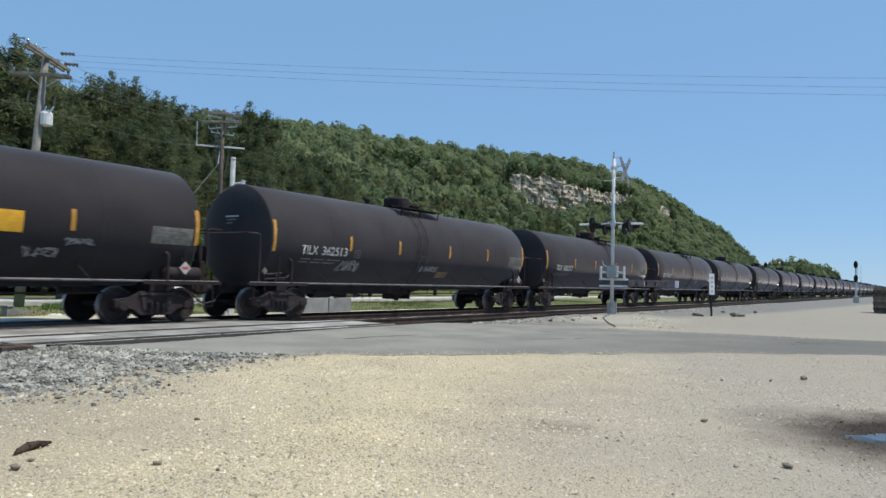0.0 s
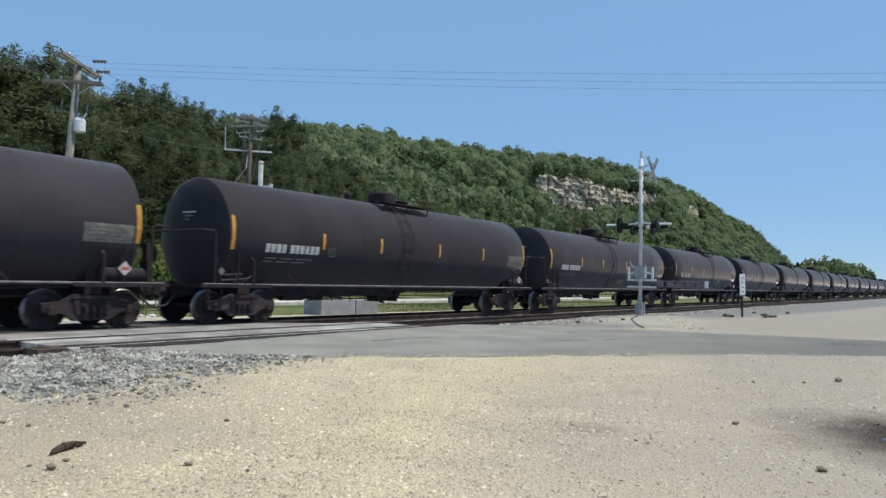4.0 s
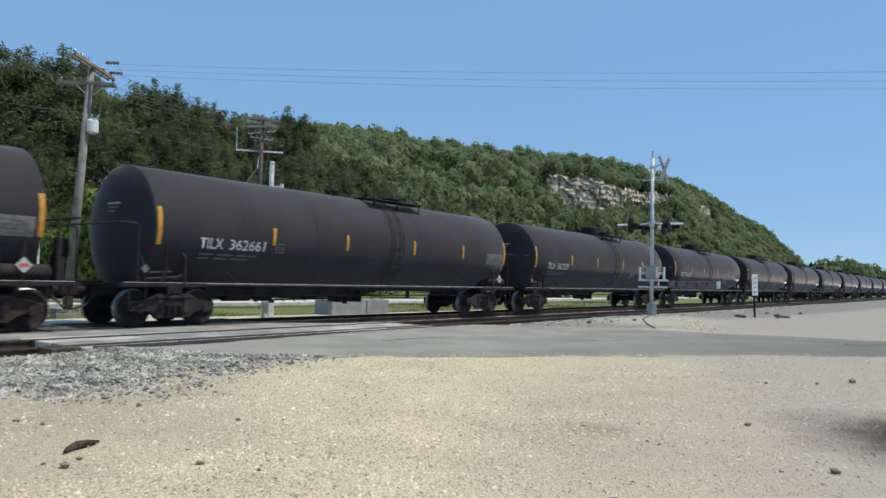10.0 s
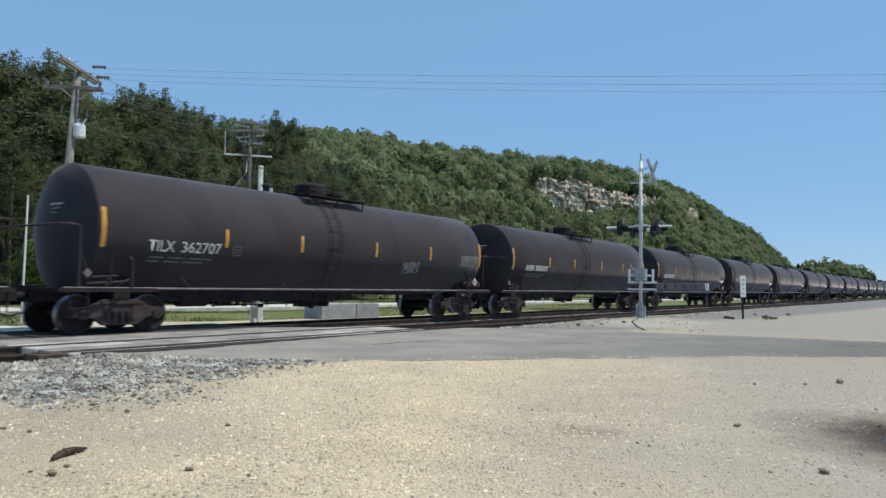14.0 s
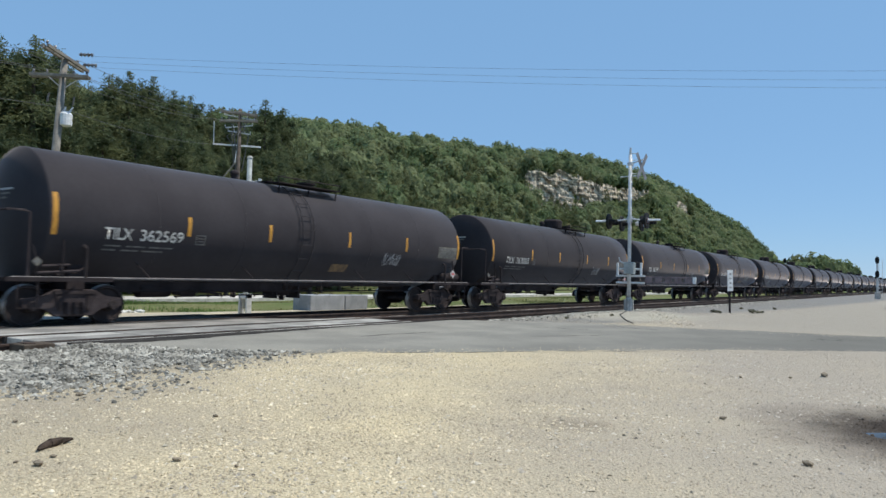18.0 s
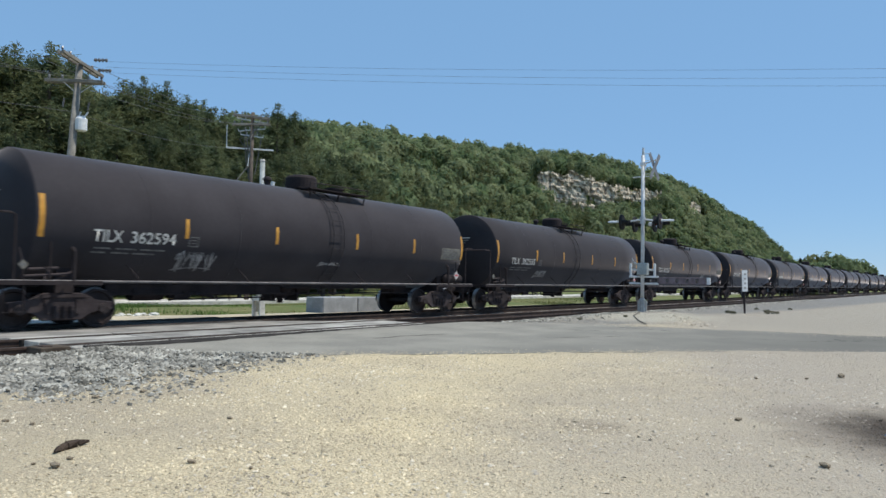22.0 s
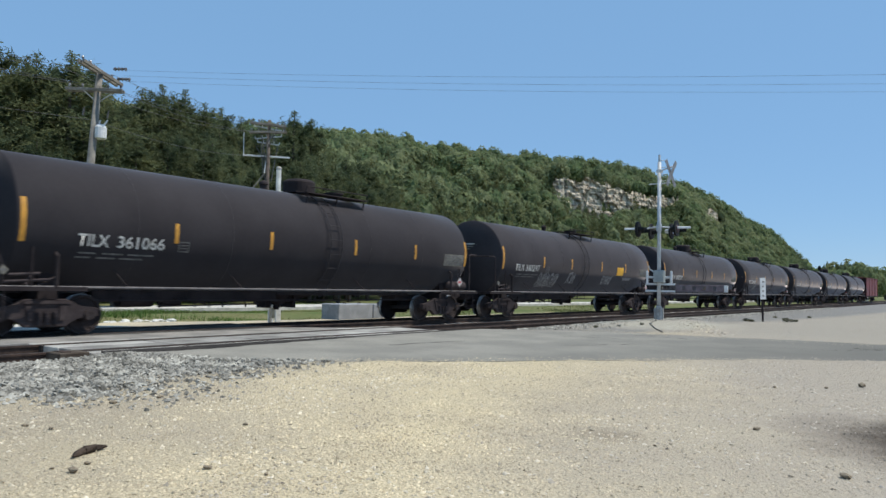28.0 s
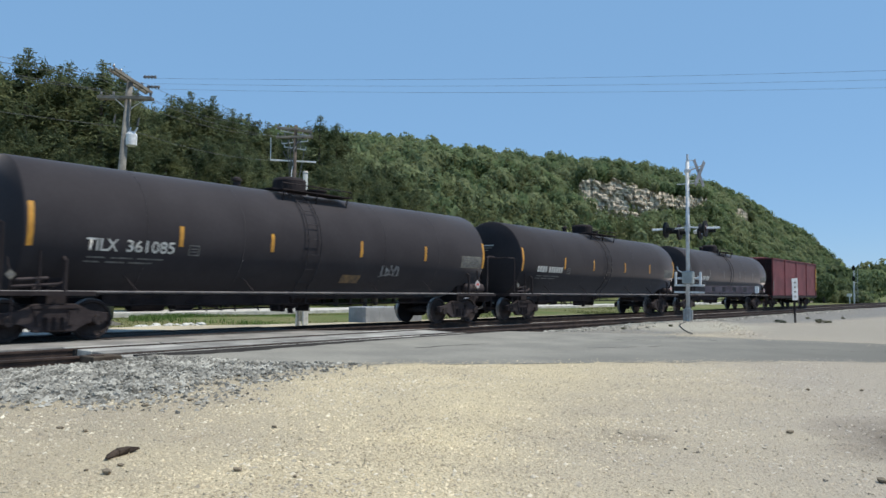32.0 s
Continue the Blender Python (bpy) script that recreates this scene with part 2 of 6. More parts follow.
M_REDCAR = mat("oxide_red_paint", (0.165, 0.032, 0.034), (0.12, 0.026, 0.028), rough=0.65, scale=1.0, fine=12, bump=0.1)
# oxide red darkened so the colour holds the shade of the car's ends
M_DARKEND = mat("grimy_dark_red", (0.035, 0.014, 0.014), (0.022, 0.012, 0.012), rough=0.85, scale=1.5, fine=20, bump=0.15, spec=0.2)
M_GALV = mat("galvanised_steel", (0.62, 0.63, 0.63), (0.50, 0.51, 0.51), rough=0.55, metal=0.12, scale=5, fine=40, bump=0.1)
M_ALU = mat("white_aluminium_paint", (0.74, 0.74, 0.73), (0.62, 0.62, 0.61), rough=0.5, scale=5, fine=40, bump=0.05)
M_BLACK = mat("black_enamel", (0.014, 0.014, 0.014), (0.02, 0.02, 0.02), rough=0.75, scale=5, fine=40, bump=0.05, spec=0.2)
M_OXIDE = mat("dark_oxide_paint", (0.23, 0.18, 0.185), (0.16, 0.12, 0.125), rough=0.75, scale=5, fine=40, bump=0.1, spec=0.25)
M_BOARD = mat("weathered_board", (0.24, 0.255, 0.28), (0.16, 0.17, 0.185), rough=0.8, scale=5, fine=40, bump=0.1, spec=0.25)
M_MECH = mat("grey_green_casting", (0.36, 0.385, 0.37), (0.28, 0.30, 0.29), rough=0.7, scale=5, fine=40, bump=0.1)
M_CASTBASE = mat("dull_cast_base", (0.52, 0.48, 0.43), (0.36, 0.33, 0.30), rough=0.8, scale=5, fine=40, bump=0.2)
M_LENS = mat("dark_red_lens", (0.05, 0.01, 0.01), (0.04, 0.01, 0.01), rough=0.25, scale=5, fine=40, bump=0.0)
M_POLE = mat("weathered_pole_wood", (0.26, 0.24, 0.205), (0.175, 0.158, 0.135), rough=0.9, scale=2.5, fine=30, bump=0.4)
M_WIRE = mat("wire", (0.10, 0.10, 0.10), (0.14, 0.14, 0.14), rough=0.6, scale=2, fine=10, bump=0)
M_PORC = mat("insulator", (0.10, 0.09, 0.09), (0.2, 0.2, 0.2), rough=0.3, scale=5, fine=20, bump=0)
M_BARK = mat("pine_bark", (0.12, 0.095, 0.075), (0.07, 0.055, 0.045), rough=0.95, scale=2.5, fine=18, bump=0.6, bump_dist=0.03)
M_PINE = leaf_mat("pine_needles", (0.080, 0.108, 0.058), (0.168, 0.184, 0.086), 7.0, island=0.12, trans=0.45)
# paler copy of the needles, distance haze mixed into the colour
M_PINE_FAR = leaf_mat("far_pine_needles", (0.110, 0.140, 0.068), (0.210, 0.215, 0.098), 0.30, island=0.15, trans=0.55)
M_DRYLEAF = leaf_mat("dusty_weed_leaves", (0.105, 0.108, 0.066), (0.175, 0.165, 0.108), 0.8, trans=0.3)
# distant leaves, colour lightened and blued to stand in for haze
M_LEAF = leaf_mat("broad_leaves", (0.143, 0.199, 0.091), (0.252, 0.280, 0.146), 0.055, island=0.10, trans=0.55)
M_LEAF_NEAR = leaf_mat("young_leaves", (0.13, 0.19, 0.05), (0.17, 0.21, 0.06), 0.3, trans=0.45)
M_ROCK = mat("limestone_bluff", (0.84, 0.70, 0.535), (0.27, 0.215, 0.16), rough=0.95, scale=0.35, fine=1.4, bump=0.8, bump_dist=0.5, spec=0.1)
M_RIPRAP = mat("white_riprap", (0.70, 0.68, 0.62), (0.52, 0.50, 0.45), rough=0.9, scale=2, fine=20, bump=0.3, obj_var=0.2)
M_DARKSTONE = mat("brown_grey_stone", (0.30, 0.245, 0.175), (0.20, 0.165, 0.12), rough=0.95, scale=9, fine=60, bump=0.3, spec=0.1)
M_CHUNK = mat("dark_damp_wood", (0.075, 0.055, 0.042), (0.045, 0.034, 0.027), rough=0.95, scale=14, fine=60, bump=0.6, spec=0.1)
M_PEBBLE = mat("brown_pebble", (0.27, 0.235, 0.19), (0.17, 0.15, 0.125), rough=0.95, scale=2, fine=60, bump=0.0, island=0.5, spec=0.15)
M_PUDDLE = mat("puddle_water", (0.05, 0.055, 0.06), (0.07, 0.07, 0.07), rough=0.22, scale=2, fine=8, bump=0.03, bump_dist=0.004, spec=0.3)


# ---- mesh helpers ----
def mesh_of(name, bm, material, smooth=False):
    me = bpy.data.meshes.new(name)
    bmesh.ops.recalc_face_normals(bm, faces=bm.faces)
    bm.to_mesh(me)
    bm.free()
    if smooth:
        for p in me.polygons:
            p.use_smooth = True
    me.materials.append(material)
    return me


def part(name, bm, material, parent=None, label="", smooth=False, at=None):
    ob = new(name, mesh_of(name, bm, material, smooth))
    if parent:
        ob.parent = parent
    if at is not None:
        ob.matrix_basis = at
    if label:
        tagged(ob, label)
    return ob


def thing(name, label, category, at=None, group="", kind=""):
    ob = new(name)
    ob.empty_display_size = 0.2
    if at is not None:
        ob.matrix_basis = at
    return tagged(ob, label, category, group, kind)


def box(bm, x0, x1, y0, y1, z0, z1, bevel=0.0):
    made = bmesh.ops.create_cube(bm, size=1, matrix=Matrix.LocRotScale(((x0 + x1) / 2, (y0 + y1) / 2, (z0 + z1) / 2), None, (abs(x1 - x0), abs(y1 - y0), abs(z1 - z0))))
    if bevel:
        edges = list({e for v in made["verts"] for e in v.link_edges})
        bmesh.ops.bevel(bm, geom=edges, offset=bevel, segments=1, affect='EDGES')
    return bm


def rod(bm, a, b, r0, r1=None, seg=8):
    """A round bar from a to b."""
    a, b = Vector(a), Vector(b)
    d = b - a
    m = Matrix.Translation((a + b) / 2) @ d.to_track_quat('Z', 'Y').to_matrix().to_4x4()
    bmesh.ops.create_cone(bm, cap_ends=True, segments=seg, radius1=r0, radius2=r0 if r1 is None else r1, depth=d.length, matrix=m)
    return bm


def pipe(bm, pts, r, seg=6):
    """One connected tube through the points."""
    pts = [Vector(p) for p in pts]
    rings = []
    for i, p in enumerate(pts):
        d = (pts[min(i + 1, len(pts) - 1)] - pts[max(i - 1, 0)]).normalized()
        u = d.orthogonal().normalized() if not rings else (last_u - d * last_u.dot(d)).normalized()
        last_u = u
        v = d.cross(u)
        rings.append([bm.verts.new(p + (u * math.cos(a) + v * math.sin(a)) * r) for a in [2 * math.pi * k / seg for k in range(seg)]])
    for a, b in zip(rings[:-1], rings[1:]):
        for k in range(seg):
            bm.faces.new((a[k], a[(k + 1) % seg], b[(k + 1) % seg], b[k]))
    bm.faces.new(rings[0])
    bm.faces.new(rings[-1])
    return bm


def lathe(bm, profile, axis='Y', seg=24, centre=(0, 0, 0)):
    """Turn a profile of (along, radius) round an axis."""
    rings = []
    for s, r in profile:
        ring = []
        for i in range(seg):
            a = 2 * math.pi * i / seg
            u, v = r * math.cos(a), r * math.sin(a)
            p = {'Y': (u, s, v), 'Z': (u, v, s), 'X': (s, u, v)}[axis]
            ring.append(bm.verts.new(Vector(p) + Vector(centre)))
        rings.append(ring)
    for r0, r1 in zip(rings[:-1], rings[1:]):
        for i in range(seg):
            bm.faces.new((r0[i], r0[(i + 1) % seg], r1[(i + 1) % seg], r1[i]))
    bm.faces.new(rings[0])
    bm.faces.new(rings[-1])
    return bm


def prism(bm, pts, x0, x1):
    """A flat outline of (y, z) points thickened from x0 to x1."""
    a = [bm.verts.new((x0, y, z)) for y, z in pts]
    b = [bm.verts.new((x1, y, z)) for y, z in pts]
    bm.faces.new(a)
    bm.faces.new(b)
    for i in range(len(pts)):
        j = (i + 1) % len(pts)
        bm.faces.new((a[i], a[j], b[j], b[i]))
    return bm


def raw(name, verts, faces, material, smooth=False):
    """A mesh object from numpy arrays."""
    me = bpy.data.meshes.new(name)
    v, f = np.asarray(verts, np.float32), np.asarray(faces, np.int32)
    me.vertices.add(len(v))
    me.vertices.foreach_set("co", v.ravel())
    k = f.shape[1]
    me.loops.add(f.size)
    me.loops.foreach_set("vertex_index", f.ravel())
    me.polygons.add(len(f))
    me.polygons.foreach_set("loop_start", np.arange(0, f.size, k, dtype=np.int32))
    me.polygons.foreach_set("loop_total", np.full(len(f), k, dtype=np.int32))
    if smooth:
        me.polygons.foreach_set("use_smooth", np.ones(len(f), dtype=bool))
    me.update(calc_edges=True)
    me.validate()
    me.materials.append(material)
    return new(name, me)


rng = np.random.default_rng(7)
BM = bmesh.new

# ---- plan: z = 0 is the rail top, the tracks run along Y ----
TRACK_A, TRACK_B, GAUGE = -17.09, -13.40, 1.435      # train's track, empty track

# ---- ground ----
def waves(x, y, k, seed):
    """Cheap smooth undulation in -1..1."""
    r = np.random.default_rng(seed)
    out = 0
    for i in range(6):
        a, p, f = r.uniform(0, 6.28), r.uniform(0, 6.28), k * r.uniform(0.6, 1.9)
        out = out + np.sin((x * np.cos(a) + y * np.sin(a)) * f + p)
    return out / 4


def grid(name, xs, ys, height, material, smooth=True):
    X, Y = np.meshgrid(xs, ys, indexing="ij")
    Z = height(X, Y)
    nx, ny = len(xs), len(ys)
    idx = np.arange(nx * ny).reshape(nx, ny)
    f = np.stack([idx[:-1, :-1], idx[1:, :-1], idx[1:, 1:], idx[:-1, 1:]], -1).reshape(-1, 4)
    return raw(name, np.stack([X, Y, Z], -1).reshape(-1, 3), f, material, smooth)


def far_steps(lo, mid0, mid1, hi, step):
    near = np.arange(mid0, mid1 + 1e-6, step)
    grow = step * np.cumsum(1.25 ** np.arange(60))
    return np.concatenate([[lo], (mid0 - grow[mid0 - grow > lo])[::-1], near, mid1 + grow[mid1 + grow < hi], [hi]])


ground = grid("ground", far_steps(-4200, -60, 20, 4200, 1.0), far_steps(-4200, -20, 110, 4200, 1.0),
              lambda x, y: -0.34 + 0.05 * waves(x, y, 0.5, 3) + np.clip((x + 18.4) / -1.2, 0, 1) * -0.17
              + np.exp(-((x + 30.5) / 2.6) ** 2) * (0.13 + 0.13 * waves(x, y, 0.28, 33)) * np.clip((y - 4) / 6, 0, 1) * np.clip((110 - y) / 20, 0, 1), M_GRASS)
tagged(ground, "rough green and straw-coloured grassy ground", "ground", kind="structure")


NEAR_X, NEAR_Y = [-11.95, -9.6, -7.84, -5.64, -3.4, -1.25, 4, 20, 60], [6.2, 6.95, 8.63, 11.46, 13.84, 15.96, 19.5, 24, 31]


def lot_height(x, y):
    mound = 0.16 * np.exp(-((x + 8.6) / 2.6) ** 2 - ((y - 26.5) / 4.0) ** 2) + 0.10 * np.exp(-((x + 5.0) / 3.5) ** 2 - ((y - 33) / 7.0) ** 2)
    mound = mound + 0.05 * waves(x * 1.4, y * 0.8, 2.6, 41) * np.exp(-((x + 9.0) / 2.4) ** 2 - ((y - 25.0) / 3.6) ** 2)
    gap = np.interp(x, NEAR_X, NEAR_Y) - y          # how far short of the road's edge
    mound = mound + np.where(gap > -0.25, 0.04 * np.clip(1 - gap / 1.2, 0, 1), np.where(gap > -3, -0.12, 0))
    return -0.035 + 0.018 * waves(x, y, 0.8, 5) + 0.008 * waves(x, y, 4.0, 6) + mound - 0.4 * np.clip((-11.5 - x) / 0.7, 0, 1)


lot = grid("gravel_lot", np.concatenate([np.arange(-12.2, 3, 0.16), np.arange(3, 15, 1.0), [20, 30, 45, 70]]),
           np.concatenate([[-40, -25, -15, -8, -4, -2], np.arange(0, 24, 0.16), np.arange(24, 60, 0.6), np.arange(60, 260, 5.0)]), lot_height, M_LOT)
tagged(lot, "pale tan crushed limestone parking ground", "gravel ground", kind="structure")


def slab(name, outline, z0, z1, material, label, category):
    """A flat paved piece with an outline of (x, y) points."""
    bm = BM()
    a = [bm.verts.new((x, y, z1)) for x, y in outline]
    b = [bm.verts.new((x, y, z0)) for x, y in outline]
    top = bm.faces.new(a)
    for i in range(len(a)):
        j = (i + 1) % len(a)
        bm.faces.new((a[i], b[i], b[j], a[j]))
    bmesh.ops.triangulate(bm, faces=[top])
    ob = part(name, bm, material)
    return tagged(ob, label, category, kind="structure")


def ragged(points, amount, step, seed):
    """Break the straight runs of an outline into an uneven worn edge."""
    r = random.Random(seed)
    out = []
    for (x0, y0), (x1, y1) in zip(points, points[1:]):
        n = max(1, int(math.hypot(x1 - x0, y1 - y0) / step))
        for i in range(n):
            t = i / n
            j = amount * r.uniform(-1, 1) if i else 0
            out.append((x0 + (x1 - x0) * t + j * 0.6, y0 + (y1 - y0) * t + j))
    return out + [points[-1]]


near_edge = ragged([(-11.95, 6.2), (-9.6, 6.95), (-7.84, 8.63), (-5.64, 11.46), (-3.4, 13.84), (-1.25, 15.96), (4, 19.5), (20, 24), (60, 31)], 0.12, 0.5, 1)
far_edge = ragged([(60, 38), (20, 30), (4, 24.0), (-1.67, 21.3), (-5.75, 20.3), (-8.7, 20.0), (-11.95, 17.6)], 0.16, 0.5, 2)
slab("road", near_edge + far_edge, -0.3, 0.005, M_ROAD, "worn light grey asphalt road with ragged gravel edges", "road")
slab("road_between_tracks", [(-15.87, 0.5), (-14.62, 2.2), (-14.62, 15.0), (-15.87, 13.5)], -0.3, -0.012, M_CONC_DIRTY, "worn paved strip between the two tracks", "road")
slab("road_beyond", [(-18.31, -3), (-18.31, 10.6), (-24, 5.5), (-40, -9), (-60, -28), (-60, -50), (-24, -12)], -0.6, -0.012, M_CONC, "pale worn road beyond the tracks", "road")
slab("tar_joint", ragged([(-12.18, 6.3), (-12.17, 9), (-12.17, 13), (-12.18, 17.3)], 0.05, 0.4, 11) + ragged([(-11.98, 17.3), (-11.93, 13), (-11.62, 9.5), (-11.45, 8.0), (-11.55, 7.0), (-11.95, 6.3)], 0.07, 0.3, 12), -0.2, 0.010, M_TAR, "dark tar joint along the crossing panels", "road")
slab("gravel_shoulder", ragged([(-18.9, 9.9), (-21.5, 8.6), (-26.6, 9.4), (-27.3, 15), (-25.8, 19), (-25.2, 24), (-24.6, 36), (-23.6, 62), (-22.8, 90)], 0.2, 0.8, 5) + [(-18.9, 90), (-18.9, 9.9)], -0.7, -0.44, M_GRAVEL, "strip of pale gravel beside the far track", "gravel")
slab("service_road", ragged([(-44, -6), (-40.0, 30), (-38.0, 80), (-35, 160)], 0.3, 2, 6) + ragged([(-32, 160), (-34.5, 80), (-35.5, 30), (-39, -6)], 0.3, 2, 7), -0.6, -0.30, M_CONC, "pale service road beyond the grass", "road")

# ballast beds under the two tracks
for name, c in (("ballast_bed_1", TRACK_A), ("ballast_bed_2", TRACK_B)):
    xs = np.array([-2.75, -2.0, -1.55, -0.7, 0.0, 0.7, 1.55, 2.0, 2.75]) * (0.84 if c == TRACK_A else 0.82)
    zs = np.array([-0.42, -0.22, -0.165, -0.172, -0.178, -0.172, -0.165, -0.22, -0.42])
    bed = grid(name, c + xs, np.concatenate([[-60, -30, -15], np.arange(-6, 60, 0.35), np.arange(60, 300, 6.0), np.arange(300, 1600, 60.0)]),
               lambda x, y: np.interp(x - c, xs, zs) + 0.018 * waves(x * 3, y, 5.0, 8), M_BED)
    tagged(bed, "bed of grey crushed stone under the rails", "ballast", kind="structure")


# ---- bluff ----
RIDGE = [(-290, 60, 66), (-306, 124, 64), (-319, 207, 72), (-315, 293, 83), (-309, 342, 88), (-296, 416, 91), (-286, 458, 93), (-278, 521, 99), (-262, 606, 105),
         (-248, 655, 99), (-236, 701, 97), (-223, 748, 87), (-204, 805, 67), (-182, 841, 54), (-157, 886, 22), (-139, 921, -4)]
FOOT = [(-95, -10), (-93, 60), (-95, 105), (-104, 138), (-108, 160), (-113, 180), (-116, 195), (-120, 225), (-126, 293),
        (-130, 345), (-134, 400), (-138, 470), (-142, 570), (-142, 650), (-139, 790), (-134, 900)]


CLIFF_S = [0.455, 0.475, 0.5, 0.525, 0.55, 0.6, 0.648]      # place along the bluff, place up the slope, edge and foot heights
CLIFF_U = [0.575, 0.546, 0.507, 0.463, 0.434, 0.396, 0.353]
CLIFF_TOP = [67.0, 68.5, 69.6, 67.0, 64.2, 64.4, 65.0]
CLIFF_LOW = [46.0, 43.5, 43.5, 48.0, 53.0, 56.0, 58.0]


def along(points, s):
    """Point at s in 0..1 along a list of plan points (arrays allowed)."""
    p = np.array(points, float)
    t = np.linspace(0, 1, len(p))
    return np.stack([np.interp(s, t, p[:, i]) for i in range(p.shape[1])], -1)


def hill(s, u):
    """Bluff surface: s along its length, u from the foot (0) over the ridge (1) and down behind (to 1.3)."""
    f, r = along(FOOT, s), along(RIDGE, s)
    xy = f + (r[..., :2] - f) * u[..., None]
    prof = np.where(u < 1, u ** 0.92, 1 - (u - 1) * 0.5)
    z = r[..., 2] * prof
    z = z + np.sin(np.clip(u, 0, 1) * np.pi) * (5 * waves(xy[..., 0], xy[..., 1], 0.025, 9) + 2 * waves(xy[..., 0], xy[..., 1], 0.08, 10)) - 0.5
    # the rock step near the top: level ground behind the cliff's edge
    ub = np.interp(s, CLIFF_S, CLIFF_U)
    fade = np.clip((s - CLIFF_S[0] + 0.06) / 0.06, 0, 1) * np.clip((CLIFF_S[-1] + 0.09 - s) / 0.09, 0, 1)
    own = r[..., 2] * ub ** 0.92
    z = z + fade * (np.interp(s, CLIFF_S, CLIFF_LOW) - own) * np.where(u < ub, (np.clip(u, 0, 1) / ub) ** 1.6, np.clip(1 - (u - ub) * 2.2, 0, 1))
    zt = np.where((s > CLIFF_S[0]) & (s < CLIFF_S[-1]) & (u > ub), np.interp(s, CLIFF_S, CLIFF_TOP) - 1.0, -99)
    z = np.maximum(z, zt)
    return np.concatenate([xy, z[..., None]], -1)


S, U = np.meshgrid(np.linspace(0, 1, 300), np.linspace(0, 1.3, 105), indexing="ij")
P = hill(S, U)
idx = np.arange(300 * 105).reshape(300, 105)
hillside = raw("hillside", P.reshape(-1, 3), np.stack([idx[:-1, :-1], idx[1:, :-1], idx[1:, 1:], idx[:-1, 1:]], -1).reshape(-1, 4), M_HILL, True)
tagged(hillside, "steep wooded bluff rising behind the railway", "hill", kind="structure")


def outcrop(name, ss, uu, tops, lows, seed, label):
    """Bedded rock face: an upright wall broken into ledges, blocks and cracks, with a ragged top and foot."""
    z_lo, z_hi = min(lows) - 5, max(tops) + 2
    ns, nz = max(20, int((ss[-1] - ss[0]) * 1900)), int((z_hi - z_lo) / 0.45)
    sg, zg = np.meshgrid(np.linspace(ss[0], ss[-1], ns), np.linspace(z_lo, z_hi, nz), indexing="ij")
    r = np.random.default_rng(seed)
    table = r.uniform(-1, 1, (97, 89))

    def cells(w, h, shift):
        row = np.floor(zg / h + 0.25 * waves(sg * 900, zg, 0.06, seed + shift)).astype(int)
        col = np.floor(sg * 900 / w + zg * 0.21 + 0.5 * waves(sg * 900, zg, 0.3, seed + 9) + table[row % 97, shift % 89] * 7).astype(int)
        return table[(col * 31 + shift) % 97, (row * 17 + shift) % 89]

    d = 2.6 + 1.1 * cells(9, 5.0, 1) + 0.7 * cells(4.0, 2.2, 2) + 0.35 * cells(1.8, 1.1, 3) + 0.5 * waves(sg * 900, zg * 1.5, 0.25, seed) - 0.05 * (zg - z_lo)
    d -= 0.9 * (np.sin(sg * 900 * 0.33 + 1.5 * waves(sg * 900, zg, 0.2, 5)) > 0.90)
    d += 0.22 * np.sign(np.sin(zg * 1.9 + 2.2 * waves(sg * 900, zg, 0.05, seed + 6))) + 0.16 * np.sign(np.sin(zg * 4.1 + 2.5 * waves(sg * 900, zg, 0.09, seed + 7)))
    a = hill(sg, np.interp(sg, ss, uu) - 0.002)
    out = along(FOOT, sg) - along(RIDGE, sg)[..., :2]
    out /= np.linalg.norm(out, axis=-1)[..., None]
    P = np.concatenate([a[..., :2] + out * d[..., None], zg[..., None]], -1)
    top = np.interp(sg, ss, tops) + 1.3 * waves(sg * 900, sg * 0, 0.35, seed + 3) + 1.2 * cells(5, 900, 4)
    low = np.interp(sg, ss, lows) + 2.2 * waves(sg * 900, sg * 0, 0.22, seed + 4)
    ok = (zg > low) & (zg < top)
    ok = ok[:-1, :-1] & ok[1:, 1:]
    idx = np.arange(ns * nz).reshape(ns, nz)
    f = np.stack([idx[:-1, :-1], idx[1:, :-1], idx[1:, 1:], idx[:-1, 1:]], -1)[ok]
    return tagged(raw(name, P.reshape(-1, 3), f, M_ROCK), label, "cliff", kind="structure")


outcrop("limestone_cliff", CLIFF_S, CLIFF_U, CLIFF_TOP, CLIFF_LOW, 3, "pale bedded limestone cliff face near the top of the bluff")
outcrop("limestone_outcrop", [0.708, 0.725, 0.740], [0.78, 0.78, 0.78], [76.5, 78.5, 75.5], [66.0, 63.5, 66.0], 8, "small pale limestone outcrop among the trees")


# ---- vegetation ----
def sprays_at(c, n, size, r, slim=1.0, loose=0.38):
    """Small pointed leaf sprays at centres c facing about n."""
    n = n + r.normal(0, loose, n.shape)
    n /= np.linalg.norm(n, axis=1)[:, None]
    ref = r.normal(0, 1, n.shape)
    t = np.cross(n, ref)
    t /= np.linalg.norm(t, axis=1)[:, None] + 1e-9
    b = np.cross(n, t)
    w = size * slim * r.uniform(0.7, 1.5, (len(c), 1))
    h = size * r.uniform(0.8, 1.9, (len(c), 1))
    v = np.stack([c - t * w - b * h * 0.5, c + t * w - b * h * 0.4, c + b * h + n * size * 0.3], 1)
    return v.reshape(-1, 3)


